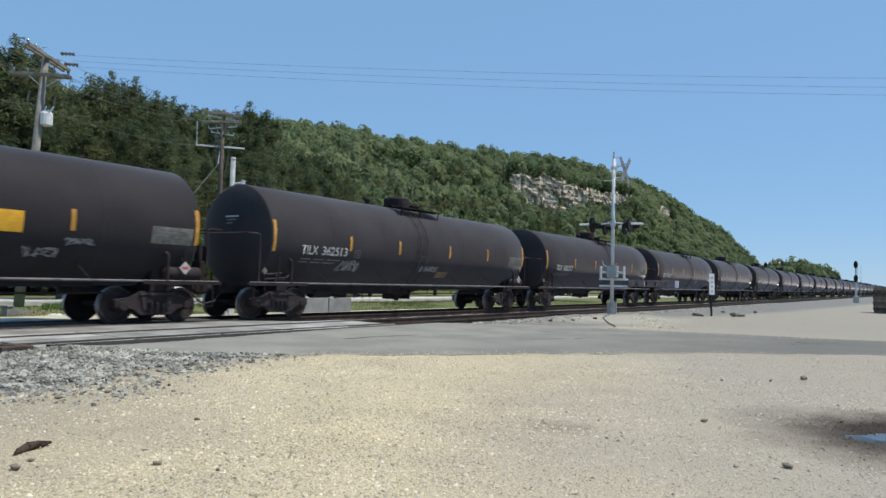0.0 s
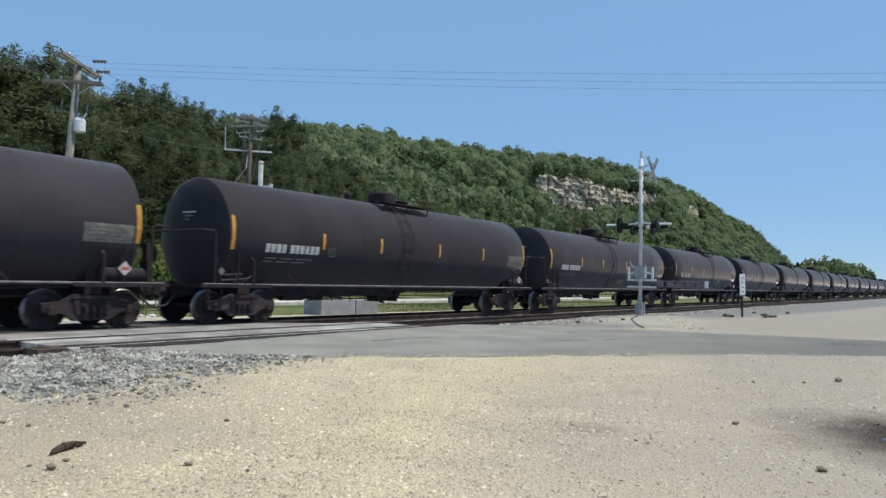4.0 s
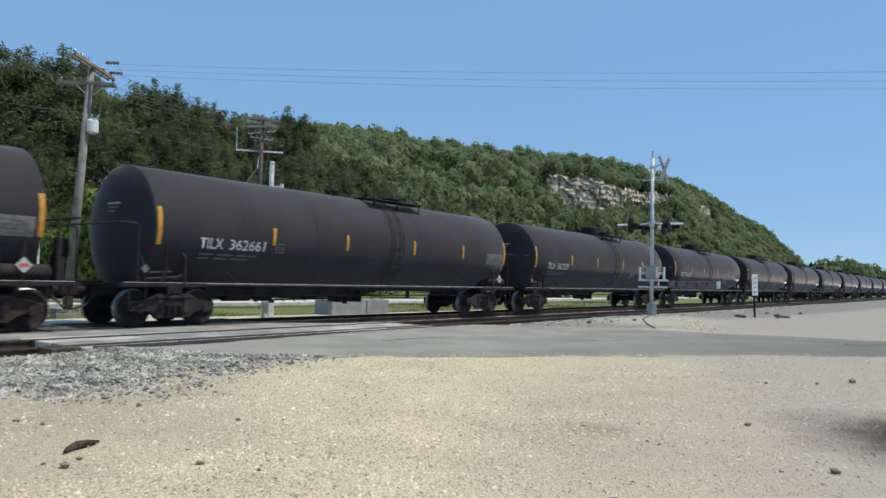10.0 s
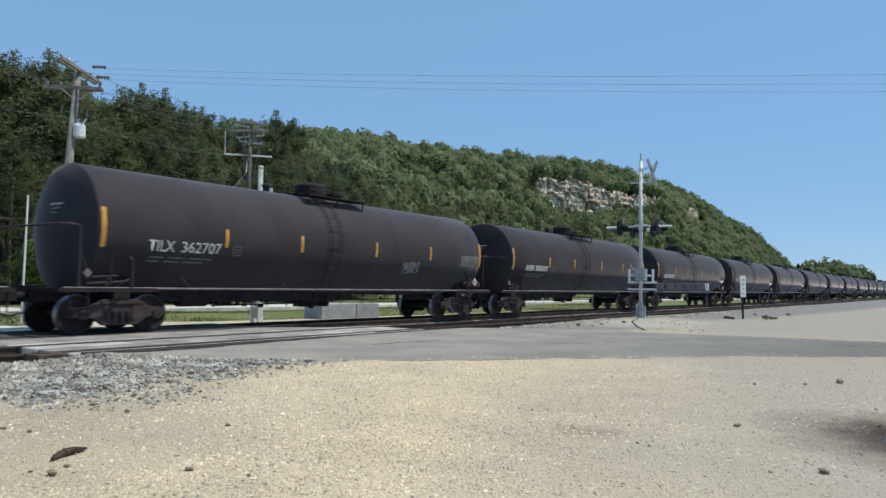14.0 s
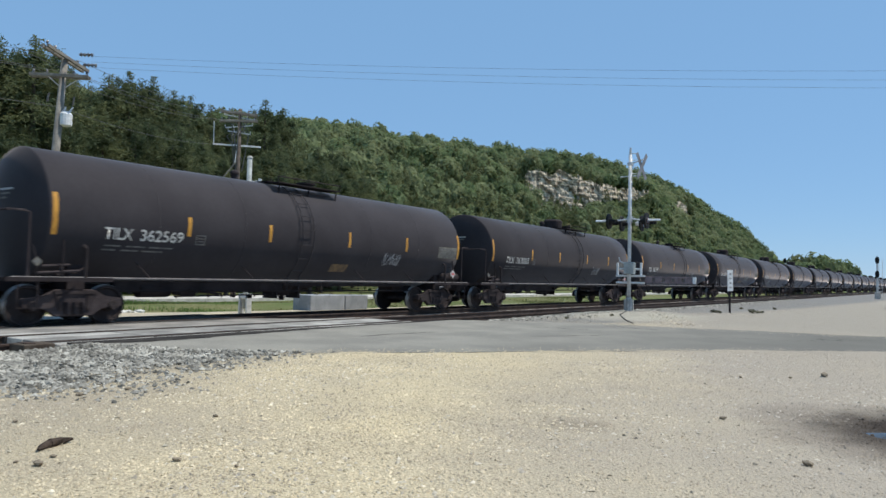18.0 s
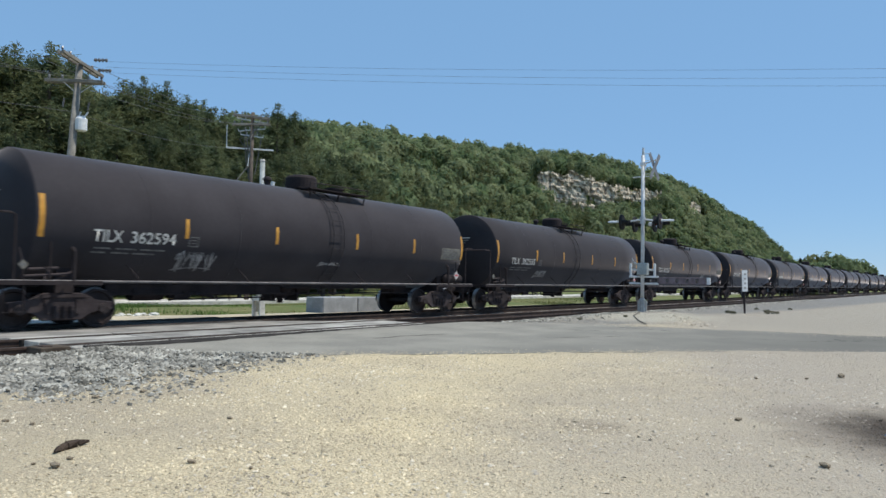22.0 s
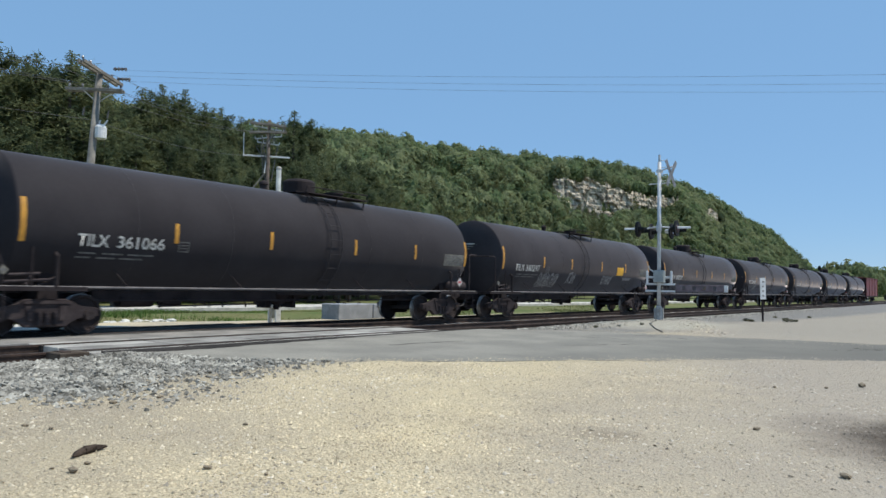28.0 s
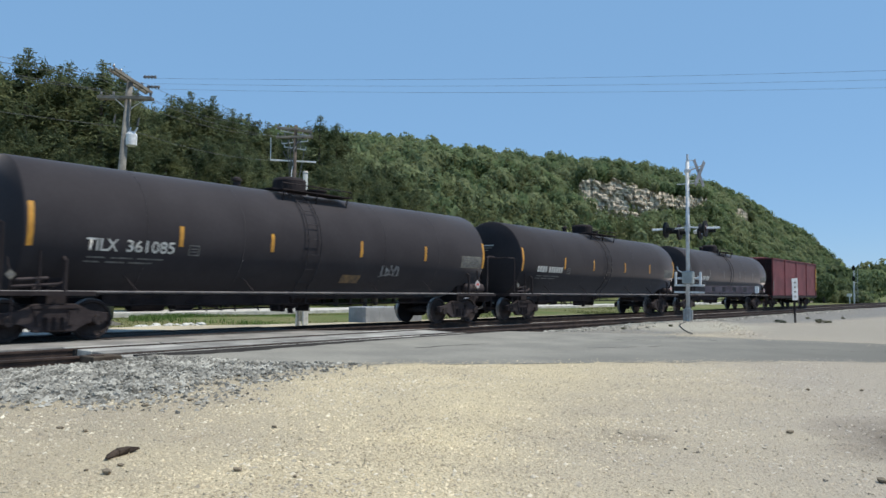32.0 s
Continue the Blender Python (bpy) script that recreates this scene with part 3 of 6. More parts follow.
def crown(seed, count, size, lumps=7, tall=1.0, loose=0.38):
    """Broad-leaved crown in a unit sphere: leaf clumps on several overlapping lumps, with gaps."""
    r = np.random.default_rng(seed)
    centres = r.normal(0, 1, (lumps, 3))
    centres /= np.linalg.norm(centres, axis=1)[:, None]
    centres *= r.uniform(0.25, 0.62, (lumps, 1))
    centres[:, 2] = np.abs(centres[:, 2]) * 0.9 - 0.15
    rad = r.uniform(0.34, 0.55, lumps)
    k = r.integers(0, lumps, count)
    n = r.normal(0, 1, (count, 3))
    n[:, 2] += 0.35
    n /= np.linalg.norm(n, axis=1)[:, None]
    c = centres[k] + n * rad[k][:, None] * r.uniform(0.86, 1.05, (count, 1))
    v = sprays_at(c, n, size, r, 1.0, loose)
    v[:, 2] *= tall
    return v


def pine(seed, whorls=15, tufts=92, size=0.0086, wide=0.175):
    """White pine crown, unit height: flat plates of needle tufts in uneven whorls, upturned tips and several leaders."""
    r = np.random.default_rng(seed)
    cs, ns = [], []
    for w in range(whorls):
        t = (w + r.uniform(-0.35, 0.35)) / whorls
        t = min(max(t, 0.0), 0.97)
        z = 0.12 + 0.80 * t
        reach = (wide * (1 - t ** 1.9) ** 0.85 + 0.020) * r.uniform(0.8, 1.15)
        for k in range(r.integers(5, 8)):
            a = r.uniform(0, 6.283)
            ln = reach * r.uniform(0.55, 1.25)
            m = max(min(16, tufts // 2), int(tufts * (0.62 + 0.38 * (1 - t))))
            f = r.uniform(0.15, 1, m) ** 0.55
            rise = r.uniform(-0.08, 0.22) + 0.7 * t ** 1.5
            spread = r.normal(0, 0.16, m) * (0.5 + f) * ln
            p = np.stack([np.cos(a) * ln * f - np.sin(a) * spread, np.sin(a) * ln * f + np.cos(a) * spread, z + rise * ln * f + 0.22 * ln * f ** 3 + r.normal(0, 0.0065, m)], -1)
            cs.append(p)
            nn = r.normal(0, 0.45, p.shape)
            nn[:, 2] += 0.9
            nn[:, :2] += np.array([np.cos(a), np.sin(a)]) * 0.35
            ns.append(nn)
            if t > 0.55 and tufts > 40:                            # upright shoots at the tips
                m = 12
                p = np.stack([np.cos(a) * ln + r.normal(0, 0.005, m), np.sin(a) * ln + r.normal(0, 0.005, m), z + rise * ln + np.linspace(0, 0.055, m)], -1)
                cs.append(p)
                ns.append(r.normal(0, 1, p.shape))
    m = int(sum(len(q) for q in cs) * 0.35)       # tufts between the whorls
    t = r.uniform(0, 1, m)
    a, f = r.uniform(0, 6.283, m), r.uniform(0.2, 0.9, m) ** 0.6
    ln = (wide * (1 - t ** 1.9) ** 0.85 + 0.020) * 0.8 * f * (1 + 0.25 * np.sin(a * 3 + t * 19))
    p = np.stack([np.cos(a) * ln, np.sin(a) * ln, 0.12 + 0.82 * t], -1)
    cs.append(p)
    ns.append(p * np.array([1, 1, 0]) / wide + np.array([0, 0, 0.6]) + r.normal(0, 0.4, p.shape))
    for k in range(5):                            # bushy leaders
        ox, oy = r.normal(0, 0.024, 2) * (k > 0)
        m = 170 if tufts > 40 else 10
        u = np.linspace(0, 1, m) ** 0.8
        thick = 0.018 * (1 - u) + 0.006
        top = np.stack([ox + r.normal(0, 1, m) * thick, oy + r.normal(0, 1, m) * thick, 0.84 + u * (0.155 - 0.055 * k * r.uniform(0.3, 1))], -1)
        cs.append(top)
        ns.append(r.normal(0, 1, top.shape))
    c, n = np.concatenate(cs), np.concatenate(ns)
    return sprays_at(c, n / np.linalg.norm(n, axis=1)[:, None], size, r, 0.24)


def tri_faces(v):
    return np.arange(len(v), dtype=np.int32).reshape(-1, 3)


def scatter(name, templates, places, material, label, category):
    """Many trees as one object: places are (x, y, z, radius, height factor, turn, template)."""
    out = []
    for x, y, z, rad, tall, turn, k in places:
        v = templates[int(k)]
        c, s = math.cos(turn), math.sin(turn)
        out.append(np.stack([(v[:, 0] * c - v[:, 1] * s) * rad + x, (v[:, 0] * s + v[:, 1] * c) * rad + y, v[:, 2] * rad * tall + z], -1).astype(np.float32))
    v = np.concatenate(out)
    ob = raw(name, v, tri_faces(v), material)
    return tagged(ob, label, category, kind="stuff")


# bluff forest
n_hill = 2650
hs, hu = rng.uniform(0.04, 1.0, n_hill), rng.uniform(0, 1, n_hill) ** 0.8 * 1.04
rock = (hs > CLIFF_S[0]) & (hs < CLIFF_S[-1]) & (hu > np.interp(hs, CLIFF_S, CLIFF_U) - 0.105) & (hu < np.interp(hs, CLIFF_S, CLIFF_U) + 0.008)
rock |= (hs > 0.700) & (hs < 0.755) & (hu > 0.45) & (hu < 0.79)
rock |= (hs < 0.56) & (hu < 0.52) & (rng.uniform(0, 1, n_hill) < 0.55)      # left to the conifers
hs, hu = hs[~rock], hu[~rock]
hp = hill(hs, hu)
far_crowns = [crown(20 + i, 500, 0.090, 10, 1.1, 0.22) for i in range(8)] + [crown(20 + i, 200, 0.15, 7, 1.1, 0.3) for i in range(8)]
places = []
for (x, y, z), s, u in zip(hp, hs, hu):
    rad = rng.uniform(4.6, 9.2) * (1.0 if u > 0.25 else 0.8) * (0.8 if s > 0.85 else 1.0)
    places.append((x, y, z + rad * 0.72, rad, rng.uniform(0.9, 1.3), rng.uniform(0, 6.28), rng.integers(0, 8) + (8 if u < 0.22 or s < 0.13 else 0)))
scatter("bluff_forest", far_crowns, places, M_LEAF, "dense green broad-leaved forest covering the bluff", "forest")
# scrub at the foot of the cliff
places = []
for i in range(170):
    s = rng.uniform(CLIFF_S[0], CLIFF_S[-1])
    x, y, z = hill(np.array([s]), np.interp([s], CLIFF_S, CLIFF_U) - rng.uniform(0.012, 0.08))[0]
    rad = rng.uniform(1.3, 3.6)
    places.append((x, y, z + rad * 0.6, rad, rng.uniform(0.9, 1.2), rng.uniform(0, 6.28), rng.integers(0, 8)))
scatter("cliff_scrub", far_crowns, places, M_LEAF, "low green scrub at the foot of the cliff", "scrub")
# lower woods between the service road and the bluff
places = []
for i in range(190):
    f = along(FOOT, np.array(rng.uniform(0, 1)))
    back = rng.uniform(-30, 18)
    rad = rng.uniform(3.0, 5.4)
    if f[1] > 30:
        places.append((f[0] - back + 6, f[1] + rng.uniform(-15, 15), rad * 0.9 + max(0, back) * 0.15, rad, rng.uniform(1.0, 1.6), rng.uniform(0, 6.28), rng.integers(0, 8)))
scatter("foot_woods", far_crowns, places, M_LEAF, "mixed green woods along the foot of the bluff", "forest")
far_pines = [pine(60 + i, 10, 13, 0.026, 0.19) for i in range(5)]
places = []
for i in range(300):
    f = along(FOOT, np.array(rng.uniform(0.05, 0.62)))
    back = rng.uniform(-26, 45)
    h = rng.uniform(11, 17)
    places.append((f[0] - back + 8, f[1] + rng.uniform(-12, 12), max(0, back) * 0.27 - 1.5, h * rng.uniform(0.9, 1.15), 1.0, rng.uniform(0, 6.28), rng.integers(0, 5)))
for i in range(260):
    s, u = rng.uniform(0.10, 0.56), rng.uniform(0.02, 0.54)
    x, y, z = hill(np.array([s]), np.array([u]))[0]
    h = rng.uniform(11, 16.5)
    places.append((x, y, z - 1.0, h * rng.uniform(0.9, 1.15), 1.0, rng.uniform(0, 6.28), rng.integers(0, 5)))
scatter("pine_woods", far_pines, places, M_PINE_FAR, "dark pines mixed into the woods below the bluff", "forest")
places = []
for i in range(230):
    y = 560 + 900 * rng.uniform(0, 1) ** 1.5
    x = -92 + (y - 560) * -0.02 + rng.uniform(-45, 22)
    rad = rng.uniform(8.5, 12.5) if y < 740 else rng.uniform(6, 9)
    places.append((x, y, rad * 0.95, rad, rng.uniform(1.0, 1.35), rng.uniform(0, 6.28), rng.integers(8, 16)))
scatter("distant_woods", far_crowns, places, M_LEAF, "hazy line of distant woods along the railway", "forest")

# pine stand: single trees in front of the bluff
pine_meshes = []
for i in range(6):
    v = pine(100 + i)
    ob = raw("crown", v, tri_faces(v), M_PINE)
    pine_meshes.append(ob.data)
    bpy.data.objects.remove(ob)
trunk_bm = BM()
rod(trunk_bm, (0, 0, -0.02), (0, 0, 0.55), 0.0125, 0.008, 8)
rod(trunk_bm, (0, 0, 0.55), (0, 0, 0.99), 0.008, 0.001, 6)
for i in range(26):
    a, z = i * 2.4, 0.15 + 0.8 * i / 26
    ln = 0.17 * (1 - i / 26) ** 0.75 + 0.01
    rod(trunk_bm, (0, 0, z), (math.cos(a) * ln, math.sin(a) * ln, z + ln * 0.12), 0.0025, 0.0006, 4)
pine_trunk = mesh_of("trunk", trunk_bm, M_BARK)


def pine_tree(x, y, z, tall, wide, turn, k):
    t = thing("pine_tree", "tall dark green pine standing in the stand beyond the tracks", "tree", pose(x, y, z, 0, 0, turn), group="pine stand")
    t.scale = (tall * wide, tall * wide, tall)
    for n, me in (("trunk", pine_trunk), ("crown", pine_meshes[k])):
        o = new(n, me)
        o.parent = t


PINE_ROWS = [(-50, 9, 52, 14.2), (-54, 9, 60, 15.8), (-59, 10, 68, 17.6), (-65, 12, 76, 19.2), (-72, 14, 84, 21.0)]
for row, (x0, ya, yb, tall) in enumerate(PINE_ROWS):
    y = ya
    while y < yb:
        h = tall * rng.uniform(0.74, 0.93)
        pine_tree(x0 - 0.02 * y + rng.uniform(-2, 2), y, -0.6 + row * 0.3, h, rng.uniform(1.15, 1.6), rng.uniform(0, 360), int(rng.integers(0, 6)))
        y += rng.uniform(1.8, 3.2)


# the tallest pines of the stand
for i, (x, y, h) in enumerate(((-57.8, 22.5, 18.0), (-55.5, 22.9, 18.2), (-60.5, 26.4, 18.8), (-56.4, 25.8, 19.2), (-59.4, 28.8, 19.5), (-62.5, 31.6, 19.3), (-59.9, 32.1, 17.4), (-61.0, 34.3, 19.1), (-61.9, 36.8, 20.1), (-62.5, 39.6, 20.4),
                               (-62.3, 41.7, 19.5), (-63.9, 44.7, 19.9), (-65.9, 48.8, 20.0), (-66.0, 52.0, 20.3), (-60.8, 52.0, 20.6), (-64.0, 57.4, 21.2), (-56.2, 20.3, 18.7), (-58.9, 18.6, 18.4), (-54.8, 16.5, 17.5))):
    pine_tree(x, y, -0.3, h, rng.uniform(1.35, 1.7) if y < 30 else rng.uniform(1.1, 1.5), i * 77, i % 6)


for i, (x, y, h) in enumerate(((-59.5, 20.6, 16.8), (-57.2, 24.2, 16.9), (-60.4, 23.6, 17.2), (-58.0, 17.0, 16.6), (-61.5, 20.0, 17.6), (-60.8, 28.9, 17.4), (-63.4, 34.0, 17.8), (-57.0, 15.0, 16.4))):
    pine_tree(x, y, -0.3, h, rng.uniform(1.5, 1.85), i * 53, (i * 2 + 1) % 6)


def bush(x, y, z, rad, tall, k, label):
    """A small broad-leaved tree: short trunk with limbs under a clumpy crown."""
    t = thing("broadleaf_tree", label, "tree", pose(x, y, z))
    v = crown(200 + k, 4200 if k < 10 else 2200, 0.045 if k < 10 else 0.065, 14, tall) * rad + np.array([0, 0, rad * tall * 0.72])
    ob = raw("crown", v, tri_faces(v), M_LEAF_NEAR if k < 10 else M_LEAF)
    ob.parent = t
    bm = BM()
    rod(bm, (0, 0, -0.1), (0.1, 0, rad * 0.9), rad * 0.07, rad * 0.04)
    for i in range(5):
        rod(bm, (0.1, 0, rad * 0.45), (math.cos(i * 1.3) * rad * 0.5, math.sin(i * 1.3) * rad * 0.5, rad * (0.8 + 0.1 * i)), rad * 0.03, rad * 0.01, 5)
    part("trunk", bm, M_BARK, t)


bush(-43, 20.5, -0.4, 2.6, 1.3, 1, "young bright green broad-leaved tree below the pines")
bush(-45, 28, -0.4, 2.2, 1.2, 2, "young bright green broad-leaved tree below the pines")
bush(-46, 36, -0.4, 2.6, 1.2, 3, "light green broad-leaved tree at the edge of the stand")
bush(-47, 46, -0.4, 3.0, 1.2, 4, "light green broad-leaved tree at the edge of the stand")
bush(-44, 14, -0.4, 2.4, 1.3, 5, "bushy bright green broad-leaved tree below the pines")
bush(-48, 58, -0.4, 3.2, 1.2, 6, "light green broad-leaved tree at the edge of the stand")
bush(-39.5, 21.0, -0.4, 2.7, 1.75, 8, "bright green broad-leaved bush beyond the grass")
bush(-48, 70, -0.4, 3.2, 1.3, 7, "light green broad-leaved tree at the edge of the stand")

for i, (az, d, r) in enumerate(((5.6, 310, 6.5), (6.4, 262, 5.8), (7.3, 225, 5.4), (8.5, 168, 3.9), (9.3, 182, 4.2), (10.5, 165, 3.0), (11.4, 150, 3.2), (12.4, 160, 3.4), (13.4, 150, 3.2), (14.6, 165, 3.6))):
    bush(-math.sin(radians(az)) * d, math.cos(radians(az)) * d, -0.4, r, 1.2, 10 + i, "olive green broad-leaved tree along the far railway")
places = []
for i in range(150):
    az, d, rad = radians(rng.uniform(8.6, 16.5)), rng.uniform(150, 182), rng.uniform(0.9, 2.1)
    places.append((-math.sin(az) * d, math.cos(az) * d, rad * 0.4 - 0.4, rad, rng.uniform(0.8, 1.2), rng.uniform(0, 6.28), rng.integers(8, 16)))
scatter("lineside_scrub", far_crowns, places, M_LEAF, "dense green scrub under the trees along the railway", "scrub")

# grass blades beyond the tracks
n = 42000
gx, gy = rng.uniform(-36, -24.0, n), 8 + 67 * rng.uniform(0, 1, n) ** 1.3
keep = (gx < np.interp(gy, [8, 15, 19, 24, 36, 62, 90], [-26.6, -27.3, -25.9, -25.3, -24.7, -23.7, -22.9])) & (rng.uniform(0, 1, n) < 0.75 + 0.5 * waves(gx, gy, 0.55, 37))
gx, gy = gx[keep], gy[keep]
gh = rng.uniform(0.03, 0.13, len(gx)) * np.clip(0.9 + 0.8 * waves(gx, gy, 0.4, 31), 0.25, 1.9)
ga = rng.uniform(0, 3.14, len(gx))
c, s = np.cos(ga) * 0.045, np.sin(ga) * 0.045
z0 = -0.56 + np.exp(-((gx + 30.5) / 2.6) ** 2) * (0.13 + 0.13 * waves(gx, gy, 0.28, 33)) * np.clip((gy - 4) / 6, 0, 1)
gv = np.stack([np.stack([gx - c, gy - s, z0], -1), np.stack([gx + c, gy + s, z0], -1), np.stack([gx + c * 0.3 + s * 2, gy + s * 0.3 - c * 2, z0 + gh], -1)], 1).reshape(-1, 3)
tagged(raw("grass", gv, np.arange(len(gv)).reshape(-1, 3), M_BLADE), "rough grass, green with dry straw patches", "grass", kind="stuff")

# lush weeds round the culvert
n = 24000
wa, wd = radians(1) * rng.uniform(50.5, 63, n), rng.uniform(33, 42, n)
gx, gy = -np.sin(wa) * wd, np.cos(wa) * wd
keep = rng.uniform(0, 1, n) < 0.45 + 0.9 * waves(gx, gy, 0.45, 41)
gx, gy = gx[keep], gy[keep]
gh = rng.uniform(0.05, 0.24, len(gx)) * np.clip(0.9 + 1.2 * waves(gx, gy, 0.6, 43), 0.3, 1.8)
ga = rng.uniform(0, 6.28, len(gx))
c, s = np.cos(ga) * 0.022, np.sin(ga) * 0.022
z0 = -0.57 + np.exp(-((gx + 30.5) / 2.6) ** 2) * (0.13 + 0.13 * waves(gx, gy, 0.28, 33))
gv = np.stack([np.stack([gx - c, gy - s, z0], -1), np.stack([gx + c, gy + s, z0], -1), np.stack([gx + s * 5, gy - c * 5, z0 + gh], -1)], 1).reshape(-1, 3)
tagged(raw("weeds", gv, np.arange(len(gv)).reshape(-1, 3), M_WEED), "tall lush green weeds beyond the tracks", "weeds", kind="stuff")

# ---- train ----
R, ZC, L = 1.56, 2.44, 18.1     # tank radius, height of its axis, length over couplers


def side(z, lift=0.006):
    """How far the tank's skin stands out from the axis at height z."""
    return math.sqrt(max(R * R - (z - ZC) ** 2, 0.0)) + lift


def patch(bm, y0, y1, z0, z1, lift=0.006, rows=6):
    """A rectangle laid on the tank's curved side."""
    zs = [z0 + (z1 - z0) * i / rows for i in range(rows + 1)]
    a = [bm.verts.new((side(z, lift), y0, z)) for z in zs]
    b = [bm.verts.new((side(z, lift), y1, z)) for z in zs]
    for i in range(rows):
        bm.faces.new((a[i], b[i], b[i + 1], a[i + 1]))
    return bm


def text_mesh(text):
    """The text as a flat mesh in the built-in font, and its extent along x."""
    cu = bpy.data.curves.new("lettering", 'FONT')
    cu.body = text
    cu.offset = 0.014
    ob = bpy.data.objects.new("lettering", cu)
    me = bpy.data.meshes.new_from_object(ob)
    bpy.data.objects.remove(ob)
    xs = [v.co.x for v in me.vertices]
    return me, min(xs), max(xs)


@functools.lru_cache(None)
def text_extent(text):
    me, x0, x1 = text_mesh(text)
    bpy.data.meshes.remove(me)
    return x0, x1


def lettering(car, name, text, y0, width, z0, height, label):
    """Painted characters, each a part of its own, laid on the tank's curved side."""
    left, right = text_extent(text)
    for i, ch in enumerate(text):
        me, a, b = text_mesh(ch)
        shift = text_extent(text[:i + 1])[1] - b
        ys = [v.co.y for v in me.vertices]
        lo, hi = min(ys), max(ys)
        for v in me.vertices:
            y = y0 + (v.co.x + shift - left) / (right - left) * width
            z = z0 + (v.co.y - lo) / (hi - lo) * height
            v.co = (side(z, 0.009), y, z)
        me.materials.clear()
        me.materials.append(M_LETTER)
        ob = new(name, me)
        ob.parent = car
        tagged(ob, label)


def truck(parent, y, flip):
    """A two-axle truck: bolster with side frames, springs, wheelsets, brake beam."""
    bm = BM()
    box(bm, -1.02, 1.02, -0.2, 0.2, 0.42, 0.62, 0.03)
    rod(bm, (0, 0, 0.6), (0, 0, 0.78), 0.2, seg=14)
    box(bm, -0.62, 0.62, -0.62, -0.54, 0.36, 0.46)
    box(bm, -0.62, 0.62, 0.54, 0.62, 0.36, 0.46)
    tr = part("truck", bm, M_TRUCK, parent, "dusty cast-steel two-axle truck", at=pose(0, y, 0))
    prof = [(-1.12, 0.40), (-1.12, 0.60), (-0.70, 0.64), (-0.42, 0.80), (0.42, 0.80), (0.70, 0.64), (1.12, 0.60), (1.12, 0.40), (0.72, 0.40), (0.60, 0.36), (0.42, 0.20), (-0.42, 0.20), (-0.60, 0.36), (-0.72, 0.40)]
    for s in (-1, 1):
        bm = BM()
        prism(bm, prof, s * 0.95, s * 1.11)
        bmesh.ops.bevel(bm, geom=list(bm.edges), offset=0.018, segments=1, affect='EDGES')
        part("side_frame", bm, M_TRUCK, tr)
        bm = BM()
        prism(bm, [(-0.44, 0.66), (-0.26, 0.66), (-0.26, 0.34), (-0.36, 0.34)], s * 1.105, s * 1.14)
        prism(bm, [(0.44, 0.66), (0.26, 0.66), (0.26, 0.34), (0.36, 0.34)], s * 1.105, s * 1.14)
        box(bm, s * 1.105, s * 1.15, -0.5, 0.5, 0.70, 0.76)
        part("frame_rib", bm, M_TRUCK, tr)
        for k in (-0.17, 0.0, 0.17):
            bm = BM()
            for q in range(5):
                rod(bm, (s * 1.13, k, 0.26 + q * 0.055), (s * 1.13, k, 0.285 + q * 0.055), 0.068, seg=6)
            rod(bm, (s * 1.13, k, 0.25), (s * 1.13, k, 0.52), 0.05, seg=8)
            part("spring", bm, M_TRUCK, tr)
    for ay in (-0.90, 0.90):
        bm = BM()
        for s in (-1, 1):
            w = [(s * 0.70, 0.20), (s * 0.69, 0.47), (s * 0.72, 0.475), (s * 0.735, 0.45), (s * 0.835, 0.445), (s * 0.835, 0.385), (s * 0.79, 0.36), (s * 0.775, 0.16), (s * 0.85, 0.13), (s * 0.85, 0.07)]
            lathe(bm, w, 'X', 22)
        rod(bm, (-1.0, 0, 0), (1.0, 0, 0), 0.075, seg=12)
        for s in (-1, 1):
            rod(bm, (s * 0.94, 0, 0), (s * 1.17, 0, 0), 0.125, 0.115, seg=14)
            for q in range(3):
                a = q * 2.094
                rod(bm, (s * 1.165, math.cos(a) * 0.07, math.sin(a) * 0.07), (s * 1.195, math.cos(a) * 0.07, math.sin(a) * 0.07), 0.02, seg=6)
        ws = part("wheelset", bm, M_WHEEL, tr, "brown worn steel wheelset", at=pose(0, ay, 0.445))
        ws.data.materials.append(M_RIM)
        for p in ws.data.polygons:
            if all(math.hypot(ws.data.vertices[i].co.y, ws.data.vertices[i].co.z) > 0.435 for i in p.vertices):
                p.material_index = 1
    return tr


STRIPS = ((-7.68, 1.99, 2.90, 0.115), (-4.36, 2.14, 2.62, 0.105), (-1.72, 2.14, 2.62, 0.105), (1.55, 2.14, 2.62, 0.105), (4.50, 2.14, 2.62, 0.105), (7.74, 1.99, 2.90, 0.115))


